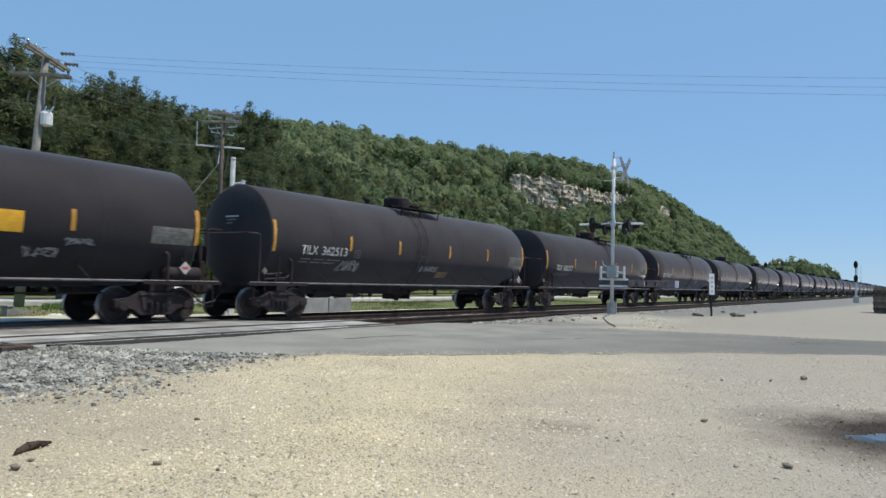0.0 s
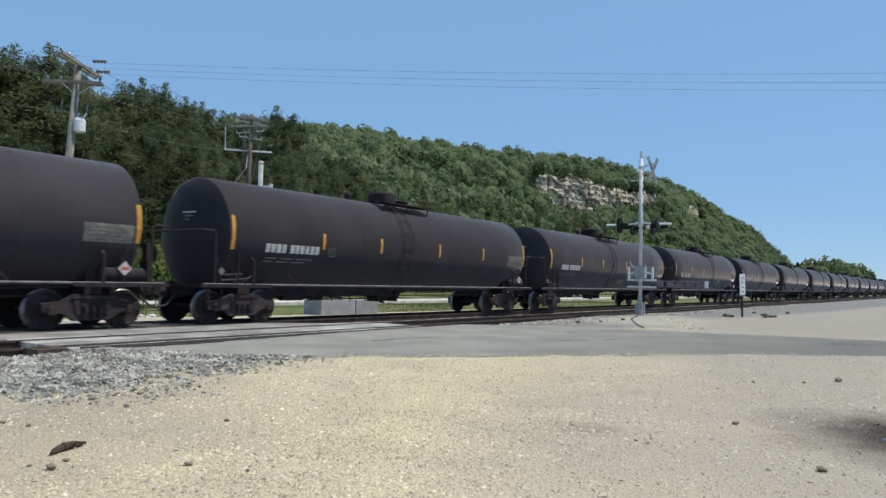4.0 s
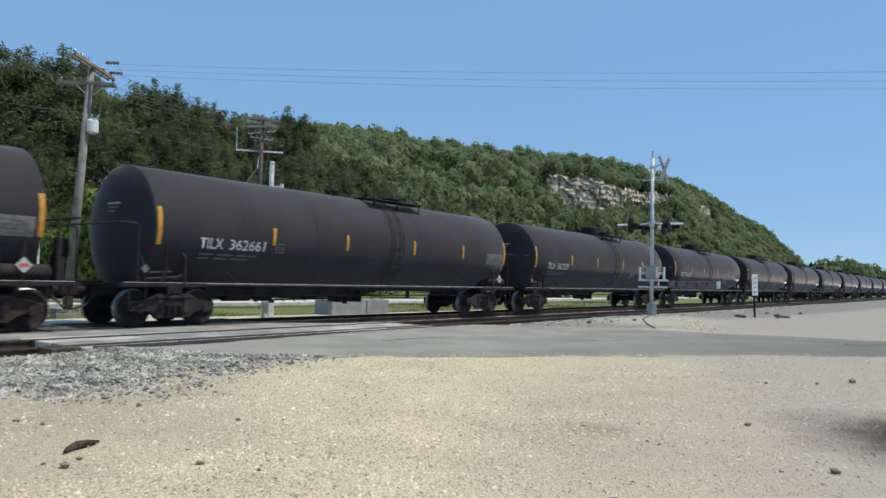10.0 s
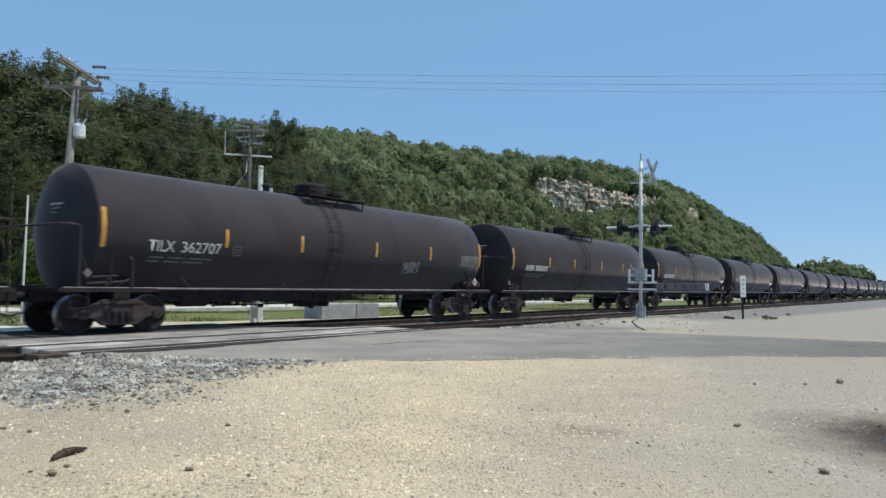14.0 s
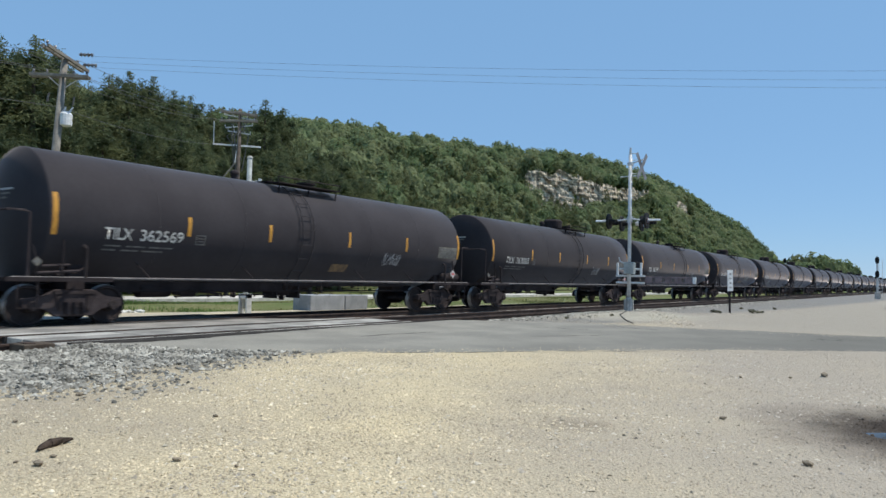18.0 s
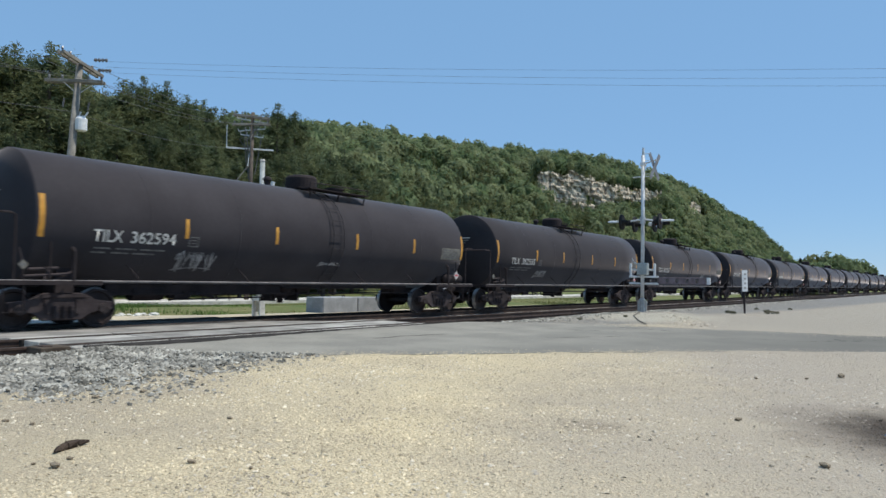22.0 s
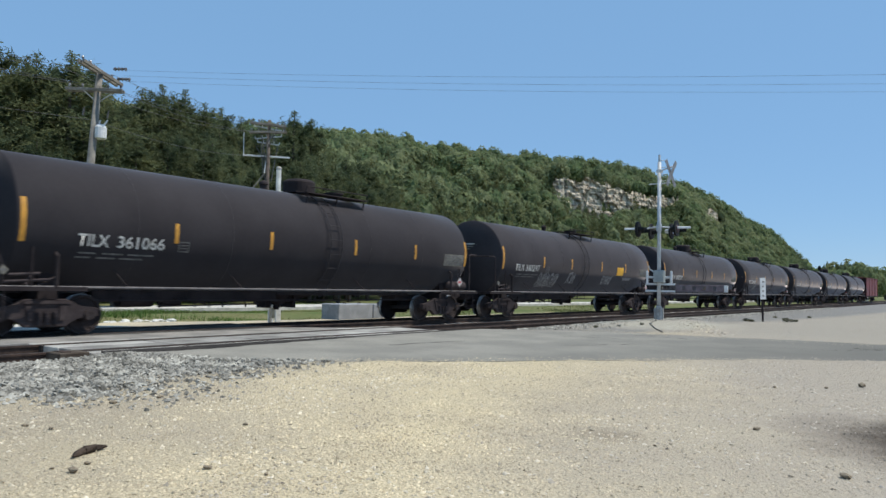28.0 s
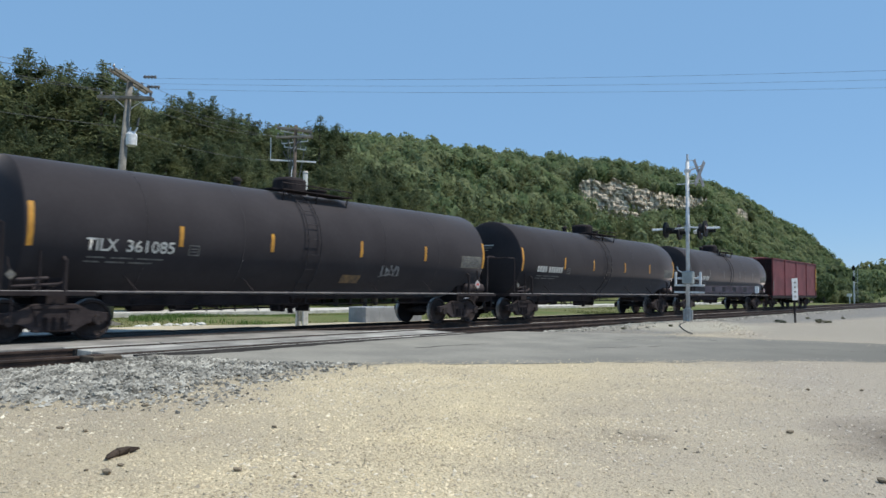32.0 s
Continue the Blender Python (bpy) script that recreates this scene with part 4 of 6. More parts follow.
def tank_car():
    car = thing("tank_car", "black railway tank car, dusty below, with yellow reflector strips", "tank car", group="freight train")
    bm = BM()
    head = [(7.80 + 0.26 * (1 - f ** 2.4), R * f * 0.982) for f in (0.06, 0.3, 0.55, 0.72, 0.82, 0.9, 0.96, 1.0)] + [(7.79, R * 0.993), (7.77, R)]     # shallow dished end with a tight knuckle
    prof = [(-s, r) for s, r in head] + [(y, R) for y in (-6.0, -2.0, 2.0, 6.0)] + [(s, r) for s, r in reversed(head)]
    lathe(bm, prof, 'Y', 64, (0, 0, ZC))
    tank = part("tank", bm, M_TANK, car, smooth=True)
    for y in (-5.2, -2.6, 2.6, 5.2):
        bm = BM()
        lathe(bm, [(y - 0.015, R + 0.0005), (y - 0.012, R + 0.0025), (y + 0.012, R + 0.0025), (y + 0.015, R + 0.0005)], 'Y', 64, (0, 0, ZC))
        part("weld_seam", bm, M_TANK, car, smooth=True)
    for y, z0, z1, w in STRIPS:
        part("reflector_strip", patch(BM(), y - w / 2, y + w / 2, z0, z1), M_YELLOW, car, "yellow reflective strip")
    # platform, valve housing and its fittings
    bm = BM()
    for s in (-1, 1):
        box(bm, s * 0.62, s * 1.12, -1.1, 1.5, 3.93, 3.96)
        for y in (-1.0, 0.2, 1.4):
            rod(bm, (s * 1.05, y, 3.94), (s * 0.98, y, 3.62), 0.025, seg=6)
    box(bm, -0.62, 0.62, -1.1, -0.7, 3.99, 4.02)
    box(bm, -0.62, 0.62, 1.1, 1.5, 3.99, 4.02)
    part("platform", bm, M_UNDER, car, "dark steel grating walkway")
    for s in (-1, 1):
        part("handrail", pipe(BM(), [(s * 1.1, -1.1, 3.95), (s * 1.1, -1.1, 4.12), (s * 1.1, 1.5, 4.12), (s * 1.1, 1.5, 3.95)], 0.018), M_UNDER, car)
    bm = BM()
    lathe(bm, [(3.9, 0.50), (4.36, 0.50), (4.42, 0.46), (4.46, 0.36), (4.47, 0.05)], 'Z', 24)
    part("valve_housing", bm, M_UNDER, car)
    bm = BM()
    lathe(bm, [(3.9, 0.27), (4.16, 0.27), (4.17, 0.32), (4.22, 0.32), (4.24, 0.05)], 'Z', 18, (0, 1.05, 0))
    part("manway", bm, M_UNDER, car)
    bm = BM()
    lathe(bm, [(3.9, 0.10), (4.12, 0.10), (4.14, 0.14), (4.20, 0.13), (4.26, 0.05)], 'Z', 12, (0.1, -1.9, 0))
    part("relief_valve", bm, M_UNDER, car)
    # side ladders hugging the tank
    for s in (-1, 1):
        arc = [ZC + R * math.sin(a) for a in [radians(x) for x in range(-52, 71, 8)]]
        for y in (-0.58, -0.12):
            bm = BM()
            pts = [(s * (side(z, 0.10)), y, z) for z in arc]
            pipe(bm, [(s * 1.02, y, 0.75)] + pts, 0.017)
            part("ladder_stile", bm, M_TANK, car)
        for i, z in enumerate(arc[1::2]):
            part("ladder_rung", rod(BM(), (s * side(z, 0.10), -0.58, z), (s * side(z, 0.10), -0.12, z), 0.010, seg=6), M_TANK, car)
    # underframe: stub sills, bolster saddles, side pipe, safety rail, outlet
    for e in (-1, 1):
        bm = BM()
        box(bm, -0.33, 0.33, e * 5.2, e * 8.6, 0.72, 1.04, 0.02)
        part("stub_sill", bm, M_UNDER, car)
        bm = BM()
        prism(bm, [(e * 6.75, 0.80), (e * 7.15, 0.80), (e * 7.15, 1.65), (e * 6.75, 1.65)], -1.12, 1.12)
        part("saddle", bm, M_UNDER, car)
        bm = BM()
        box(bm, -1.50, 1.50, e * 8.42, e * 8.62, 0.98, 1.06)
        for s in (-1, 1):
            box(bm, s * 1.45, s * 1.53, e * 6.3, e * 8.6, 0.98, 1.07)
        part("end_platform", bm, M_UNDER, car)
        bm = BM()
        pipe(bm, [(-1.45, e * 8.15, 1.05), (-1.45, e * 8.15, 2.42), (-1.45, e * 8.25, 2.46), (-1.45, e * 8.58, 2.46), (1.45, e * 8.58, 2.46), (1.45, e * 8.25, 2.46), (1.45, e * 8.15, 2.42), (1.45, e * 8.15, 1.05)], 0.026)
        part("end_rail", bm, M_TRUCK, car)
        for s in (-1, 1):
            bm = BM()
            pipe(bm, [(s * 1.50, e * 6.95, 1.05), (s * 1.50, e * 6.95, 1.72), (s * 1.38, e * 6.95, 1.80)], 0.045)
            part("grab_post", bm, M_UNDER, car)
            part("corner_post", rod(BM(), (s * 1.50, e * 7.45, 1.05), (s * 1.50, e * 7.45, 1.9), 0.022), M_UNDER, car)
            bm = BM()
            pipe(bm, [(s * 1.49, e * 8.35, 1.02), (s * 1.49, e * 8.35, 0.42), (s * 1.49, e * 7.95, 0.42), (s * 1.49, e * 7.95, 1.02)], 0.02)
            part("step", bm, M_UNDER, car)
        # coupler, drawn with its knuckle
        bm = BM()
        rod(bm, (0, e * 8.5, 0.86), (0, e * 8.9, 0.86), 0.09, 0.10, 10)
        box(bm, -0.16, 0.12, e * 8.82, e * 9.07, 0.72, 1.0, 0.04)
        part("coupler", bm, M_UNDER, car, "rusty knuckle coupler")
        bm = BM()
        pipe(bm, [(0.3, e * 8.55, 0.75), (0.36, e * 8.8, 0.5), (0.3, e * 9.04, 0.44)], 0.028)
        part("brake_hose", bm, M_RUBBER, car)
        truck(car, e * 6.95, e)
        # placard on its holder
        bm = BM()
        py, ps = (7.45, 0.235) if e > 0 else (-8.0, 0.15)
        pm = Matrix.Translation((1.52, py, 1.40)) @ Matrix.Rotation(radians(45), 4, 'X')
        bmesh.ops.create_cube(bm, size=1, matrix=pm @ Matrix.Diagonal((0.012, ps, ps, 1)))
        pl = part("placard", bm, M_WHITE if e > 0 else M_LABEL, car, "white and red diamond placard")
        bm = BM()
        bmesh.ops.create_cube(bm, size=1, matrix=Matrix.Translation((1.529, py, 1.40)) @ Matrix.Diagonal((0.006, ps * 0.8, ps * 0.3, 1)))
        part("placard_band", bm, M_RED if e > 0 else M_FADED, pl)
        bm = BM()
        rod(bm, (1.50, py, 1.03), (1.50, py, 1.3), 0.018, seg=6)
        rod(bm, (1.50, py, 1.45), (1.30, py, 1.75), 0.014, seg=6)
        part("placard_bracket", bm, M_UNDER, car)
    # levers and rods on the end platform, and the reservoir at the other end
    for a, b, r in (((1.46, -7.95, 1.16), (1.46, -7.05, 1.22), 0.030), ((1.40, -7.85, 1.30), (1.40, -7.25, 1.34), 0.035), ((1.48, -7.55, 1.10), (1.38, -7.40, 1.36), 0.028), ((1.44, -7.30, 1.08), (1.30, -6.85, 1.30), 0.024)):
        part("brake_lever", rod(BM(), a, b, r, seg=8), M_TRUCK, car, "dusty grey brake lever")
    bm = BM()
    lathe(bm, [(6.98, 0.03), (7.02, 0.13), (7.08, 0.17), (8.02, 0.17), (8.08, 0.13), (8.12, 0.03)], 'Y', 16, (1.24, 0, 1.26))
    part("end_reservoir", bm, M_TRUCK, car, "dusty horizontal air reservoir", smooth=True)
    # hand brake on its stand
    bm = BM()
    box(bm, 0.42, 0.80, 8.44, 8.60, 1.05, 1.62, 0.02)
    box(bm, 0.50, 0.72, 8.46, 8.58, 1.62, 2.05, 0.02)
    hb = part("hand_brake", bm, M_UNDER, car)
    bm = BM()                                   # dished wheel with a rolled rim
    lathe(bm, [(8.58, 0.025), (8.645, 0.03), (8.652, 0.05), (8.640, 0.22), (8.645, 0.25), (8.662, 0.262), (8.675, 0.25), (8.672, 0.22), (8.668, 0.05), (8.675, 0.03), (8.685, 0.01)], 'Y', 18, (0.61, 0, 1.8))
    part("brake_wheel", bm, M_UNDER, hb)
    for s in (-1, 1):
        part("side_rail", pipe(BM(), [(s * 1.50, -8.5, 1.06), (s * 1.50, 8.5, 1.06)], 0.028, 8), M_RAILDUST, car, "dusty grey safety rail")
    # brake rigging channel hung under the near half of the tank
    part("rigging_channel", box(BM(), 0.42, 0.60, -5.75, -0.35, 0.74, 0.99, 0.02), M_UNDER, car)
    part("rigging_channel", box(BM(), 0.46, 0.58, -0.3, 5.6, 0.88, 0.98, 0.015), M_UNDER, car)
    for y in (-4.05, -3.05, -2.62, -2.2, -1.45, -1.05, -0.75):
        part("rigging_hanger", rod(BM(), (0.58, y, 0.78), (0.60, y + 0.03, 0.56), 0.022, seg=6), M_UNDER, car)
    part("rigging_rod", rod(BM(), (0.62, -4.1, 0.60), (0.62, -1.0, 0.64), 0.020, seg=6), M_UNDER, car)
    bm = BM()
    pipe(bm, [(0.75, -7.9, 0.78), (0.75, -5.0, 0.74), (0.75, 5.0, 0.74), (0.75, 7.9, 0.78)], 0.022, 6)
    for y in (-4.6, -3.4, -1.4, 1.2, 2.9, 4.4):
        rod(bm, (0.75, y, 0.74), (0.75, y, 1.15), 0.014, seg=5)
    part("brake_pipe", bm, M_UNDER, car)
    bm = BM()
    rod(bm, (0.45, -5.05, 0.78), (0.45, -4.2, 0.78), 0.2, seg=14)
    part("air_reservoir", bm, M_UNDER, car)
    bm = BM()
    box(bm, 0.2, 0.6, -3.9, -3.4, 0.62, 0.95, 0.03)
    rod(bm, (0.6, -3.65, 0.8), (0.6, -2.7, 0.66), 0.03, seg=6)
    part("brake_valve", bm, M_UNDER, car)
    bm = BM()
    prism(bm, [(-1.7, 1.0), (1.9, 1.0), (0.42, 0.66), (-0.12, 0.66)], -0.22, 0.22)
    part("bottom_skid", bm, M_UNDER, car, "sloping skid round the bottom outlet")
    bm = BM()
    lathe(bm, [(0.44, 0.09), (0.50, 0.09), (0.58, 0.10), (0.60, 0.22), (0.70, 0.26), (0.95, 0.40)], 'Z', 16, (0, 0.15, 0))
    box(bm, -0.3, 0.3, -0.35, -0.27, 0.50, 0.95)
    box(bm, -0.3, 0.3, 0.57, 0.65, 0.50, 0.95)
    part("bottom_outlet", bm, M_UNDER, car)
    for e in (-5.35, -2.2, 2.4, 5.0):
        part("rail_stay", rod(BM(), (1.50, e, 1.05), (side(1.45, 0.0), e - 0.22, 1.45), 0.016, seg=5), M_UNDER, car)
    # faded stencils and labels
    for i, (y0, y1) in enumerate(((-6.5, -4.75), (-6.55, -5.0))):
        for a, b in ((0.0, 0.22), (0.30, 0.58), (0.64, 1.0)):
            part("stencil_line", patch(BM(), y0 + (y1 - y0) * a, y0 + (y1 - y0) * b, 1.795 - i * 0.095, 1.83 - i * 0.095, rows=1), M_FADED, car, "faded stencil line")
    bm = BM()
    for y0, y1, z0, z1 in ((-4.14, -3.86, 1.94, 1.965), (-4.14, -3.86, 2.165, 2.19), (-4.14, -4.115, 1.965, 2.165), (-3.885, -3.86, 1.965, 2.165), (-4.07, -3.93, 2.09, 2.11), (-4.07, -3.93, 2.02, 2.04)):
        patch(bm, y0, y1, z0, z1, rows=1)
    part("stencil_box", bm, M_FADED, car, "small outlined stencil box")
    for i, (x0, x1) in enumerate(((-0.20, 0.36), (-0.14, 0.28), (-0.16, 0.12))):
        z0 = 2.98 - 0.10 * i
        bm = BM()
        cols = []
        for j in range(6):
            x = x0 + (x1 - x0) * j / 5
            cols.append([bm.verts.new((x, -7.81 - 0.26 * (1 - (math.hypot(x, z - ZC) / R / 0.982) ** 2.4), z)) for z in (z0, z0 + 0.045)])
        for u, v in zip(cols, cols[1:]):
            bm.faces.new((u[0], v[0], v[1], u[1]))
        part("head_stencil", bm, M_LETTER if i == 0 else M_LABEL, car, "faded stencil line on the tank head")
    label = part("test_label", patch(BM(), 6.45, 7.62, 1.98, 2.40), M_LABEL, car, "dirty grey data label")
    for i in range(4):
        part("label_line", patch(BM(), 6.55, 7.5 - 0.1 * (i % 2), 2.05 + 0.085 * i, 2.085 + 0.085 * i, 0.010, rows=1), M_FADED, label)
    return car


def scribble(y0, width, z0, height, seed, thick=0.011):
    """Looping letters of spray paint on the tank's side, with a stroke under them."""
    r = random.Random(seed)
    bm = BM()
    strokes = []
    y = y0
    while y < y0 + width - 0.05:
        w = r.uniform(0.11, 0.19)
        c = [(y + w * r.uniform(-0.15, 1.2), z0 + height * q) for q in r.choice(((0.05, 0.95, 0.4, 0.9, 0.1), (0.9, 0.1, 0.15, 0.8, 0.5), (0.5, 0.95, 0.75, 0.1, 0.3, 0.6), (0.1, 0.9, 0.05, 0.85)))]
        strokes.append(c)
        strokes.append([(a + r.uniform(-0.06, 0.06), b + height * r.uniform(-0.14, 0.10)) for a, b in c[::-1]])
        y += w * 1.05
    strokes.append([(y0, z0 - 0.02), (y0 + width * 0.5, z0 + 0.05), (y0 + width, z0)])
    for c in strokes:
        line = []
        for i in range(len(c) - 1):
            a, b, d, e = c[max(i - 1, 0)], c[i], c[i + 1], c[min(i + 2, len(c) - 1)]
            for k in range(7):
                t = k / 7
                line.append(tuple(0.5 * (2 * b[q] + (d[q] - a[q]) * t + (2 * a[q] - 5 * b[q] + 4 * d[q] - e[q]) * t * t + (3 * b[q] - a[q] - 3 * d[q] + e[q]) * t ** 3) for q in (0, 1)))
        for (ly, lz), (py, pz) in zip(line, line[1:]):
            d = math.hypot(py - ly, pz - lz) or 1
            ny, nz = -(pz - lz) / d * thick, (py - ly) / d * thick
            ey, ez = (py - ly) / d * 0.006, (pz - lz) / d * 0.006
            bm.faces.new([bm.verts.new((side(b, 0.008), a, b)) for a, b in ((ly - ny - ey, lz - nz - ez), (py - ny + ey, pz - nz + ez), (py + ny + ey, pz + nz + ez), (ly + ny - ey, lz + nz - ez))])
    return bm


NUMBERS = {0: "362513", 1: "362517", 2: "362642", 3: "361130", 6: "362540", 7: "361126", 8: "361159", 9: "360392", 10: "362661", 11: "362520", 12: "362703", 13: "363673", 14: "362707",
           17: "362528", 18: "362569", 19: "363065", 20: "362557", 21: "362537", 22: "362594", 23: "362535", 24: "362552", 25: "361023", 28: "361066", 29: "360297", 30: "362550", 31: "360949", 32: "361085"}
# sprayed tags: start along the car, width, foot, height
TAGS = {-1: [(3.6, 0.6, 1.55, 0.2), (4.4, 0.7, 1.84, 0.14)], 0: [(-4.8, 1.0, 1.5, 0.34), (-0.24, 1.15, 1.58, 0.22)], 2: [(2.6, 0.8, 1.6, 0.25)], 3: [(-4.3, 0.8, 1.6, 0.4), (2.5, 0.8, 1.6, 0.3)], 5: [(2.2, 0.9, 1.6, 0.4)],
        6: [(2.66, 0.93, 1.47, 0.6)], 9: [(4.1, 0.6, 1.78, 0.16)], 11: [(3.0, 0.7, 1.7, 0.3)], 12: [(3.4, 0.9, 1.6, 0.4)], 13: [(2.43, 1.1, 1.5, 0.4)], 14: [(3.1, 0.8, 1.65, 0.4)], 18: [(3.4, 0.9, 1.65, 0.4)],
        }
TAGS.update({19: [(2.9, 0.9, 1.6, 0.4)], 20: [(3.0, 0.8, 1.6, 0.4)], 21: [(2.35, 1.6, 1.6, 0.5)], 22: [(-4.4, 1.2, 1.38, 0.48), (0.4, 0.9, 1.6, 0.1)], 23: [(-4.17, 1.0, 1.42, 0.32)], 24: [(2.5, 0.9, 1.7, 0.25)],
        29: [(-4.54, 1.66, 1.31, 0.63), (-1.95, 0.83, 1.5, 0.5), (1.78, 1.16, 1.5, 0.46), (4.35, 1.0, 1.74, 0.16)], 31: [(-4.86, 0.97, 1.5, 0.4), (-2.08, 1.57, 1.56, 0.47)], 32: [(2.53, 0.78, 1.6, 0.33)]})
PANELS = {-1: (2.55, 3.45, 2.03, 2.48), 9: (3.07, 3.85, 2.01, 2.43), 27: (2.6, 3.4, 1.95, 2.35), 29: (3.44, 4.25, 1.98, 2.41)}
SHIFTED = {k: (0.14, 0.37, 0.37, 0.32) for k in (1, 2, 6, 10, 11, 19, 20, 22, 25, 28, 31)}      # cars whose strips sit elsewhere
SHIFTED[9] = (0.11, 1.20, 0.69, 0.55)

first_car = tank_car()
CARS = {}
for k in range(-1, 35):
    CARS[k] = first_car if k == -1 else copy_thing(first_car, pose(TRACK_A, k * L, 0))
first_car.matrix_basis = pose(TRACK_A, -L, 0)
for k, car in CARS.items():
    if k in NUMBERS:
        dy = -0.15 if k == 29 else 0.0
        lettering(car, "letter", "TILX", -6.56 + dy, 0.70, 1.955, 0.27, "white painted letter")
        lettering(car, "digit", NUMBERS[k], -5.67 + dy * 1.5, 1.16, 1.955, 0.27, "white painted digit")
    else:
        for base, y0, count in (("letter", -6.56, 4), ("digit", -5.67, 6)):
            for i in range(count):
                part(base, patch(BM(), y0 + 0.195 * i, y0 + 0.195 * i + 0.15, 1.97, 2.21, 0.009), M_LETTER, car, "white blurred bar of lettering")
    for i, (y0, w, z0, h) in enumerate(TAGS.get(k, ())):
        part("paint_tag", scribble(y0, w, z0, h, k * 10 + i), M_PAINT, car, "grey sprayed scribble")
    strips = [o for o in car.children if o.name.split(".")[0] == "reflector_strip"]
    strips.sort(key=lambda o: o.data.vertices[0].co.y)
    if k == 34:                                 # grimy strips on the last tank
        for o in strips:
            o.material_slots[0].link = 'OBJECT'
            o.material_slots[0].material = M_FADED
    for o, dy in zip(strips[1:5], SHIFTED.get(k, (0, 0, 0, 0))):
        o.matrix_basis = pose(0, dy, 0)
    for o in list(car.children):
        base = o.name.split(".")[0]
        if k in SHIFTED and base in ("platform", "handrail", "manway", "relief_valve", "ladder_stile", "ladder_rung", "valve_housing"):
            o.matrix_basis = pose(0, 0.9 if base == "valve_housing" else 1.35, 0)
        if k in (2, 10, 18, 20, 29) and base == "valve_housing":
            bpy.data.objects.remove(o)
    if k in (0, 5, 13, 18, 21, 24, 30, 32):
        part("tan_notice", patch(BM(), 1.0, 1.75, 1.36, 1.60), M_NOTICE, car, "dirty tan notice panel")
    if k in PANELS:
        part("notice_panel", patch(BM(), *PANELS[k]), M_ORANGE, car, "yellow-orange rectangular panel")


def red_car():
    car = thing("covered_hopper", "oxide red ribbed freight car at the tail of the train", "freight car", group="freight train")
    half = 7.25
    bm = BM()
    box(bm, -1.52, 1.52, -half, half, 1.02, 3.92, 0.04)
    part("body", bm, M_REDCAR, car)
    bm = BM()
    prism(bm, [(-half - 0.05, 3.90), (half + 0.05, 3.90), (half + 0.05, 3.98), (-half - 0.05, 3.98)], -1.58, 1.58)
    prism(bm, [(-half, 3.97), (half, 3.97), (half - 0.1, 4.05), (-half + 0.1, 4.05)], -0.9, 0.9)
    part("roof", bm, M_REDCAR, car)
    for i in range(5):
        y = -half + 0.06 + i * (2 * half - 0.12) / 4
        for s in (-1, 1):
            part("side_rib", box(BM(), s * 1.515, s * 1.575, y - 0.045, y + 0.045, 1.03, 3.90), M_REDCAR, car)
    # end walls and ribs take the darkened red, shade put into the colour
    for e in (-1, 1):
        bm = BM()
        box(bm, -1.46, 1.46, e * (half + 0.004), e * (half + 0.03), 1.06, 3.86)
        part("end_wall", bm, M_DARKEND, car, "dark red end wall with shade in its colour")
        for z in (1.35, 1.95, 2.55, 3.15, 3.6):
            part("end_rib", box(BM(), -1.40, 1.40, e * (half + 0.03), e * (half + 0.07), z - 0.05, z + 0.05, 0.01), M_DARKEND, car)
    part("yellow_end_stripe", box(BM(), 1.58, 1.59, half - 0.28, half - 0.06, 1.5, 3.5), M_YELLOW, car)
    part("white_end_stripe", box(BM(), 1.58, 1.59, -half + 0.02, -half + 0.2, 1.4, 2.2), M_LABEL, car)
    bm = BM()
    for s in (-1, 1):
        box(bm, s * 1.40, s * 1.56, -half - 0.1, half + 0.1, 0.86, 1.04)
    box(bm, -0.33, 0.33, -half - 0.4, half + 0.4, 0.7, 1.02)
    part("underframe", bm, M_UNDER, car)
    for e in (-1, 1):
        for s in (-1, 1):
            bm = BM()
            for x in (s * 1.05, s * 1.48):
                rod(bm, (x, e * (half + 0.06), 0.6), (x, e * (half + 0.06), 3.8), 0.02, seg=6)
            for i in range(8):
                rod(bm, (s * 1.05, e * (half + 0.06), 0.8 + i * 0.4), (s * 1.48, e * (half + 0.06), 0.8 + i * 0.4), 0.014, seg=5)
            part("ladder", bm, M_UNDER, car)
        bm = BM()
        rod(bm, (0, e * 7.4, 0.86), (0, e * 7.75, 0.86), 0.09, 0.1, 10)
        box(bm, -0.16, 0.12, e * 7.65, e * 7.9, 0.72, 1.0, 0.04)
        part("coupler", bm, M_UNDER, car)
        truck(car, e * 5.6, e)
    return car


RED = red_car()
RED.matrix_basis = pose(TRACK_A, 35 * L, 0)
for k in (2, 9, 31):
    for o in CARS[k].children_recursive:
        if o.name.split(".")[0] in ("side_frame", "truck", "spring"):
            o.material_slots[0].link = 'OBJECT'
            o.material_slots[0].material = M_RUST


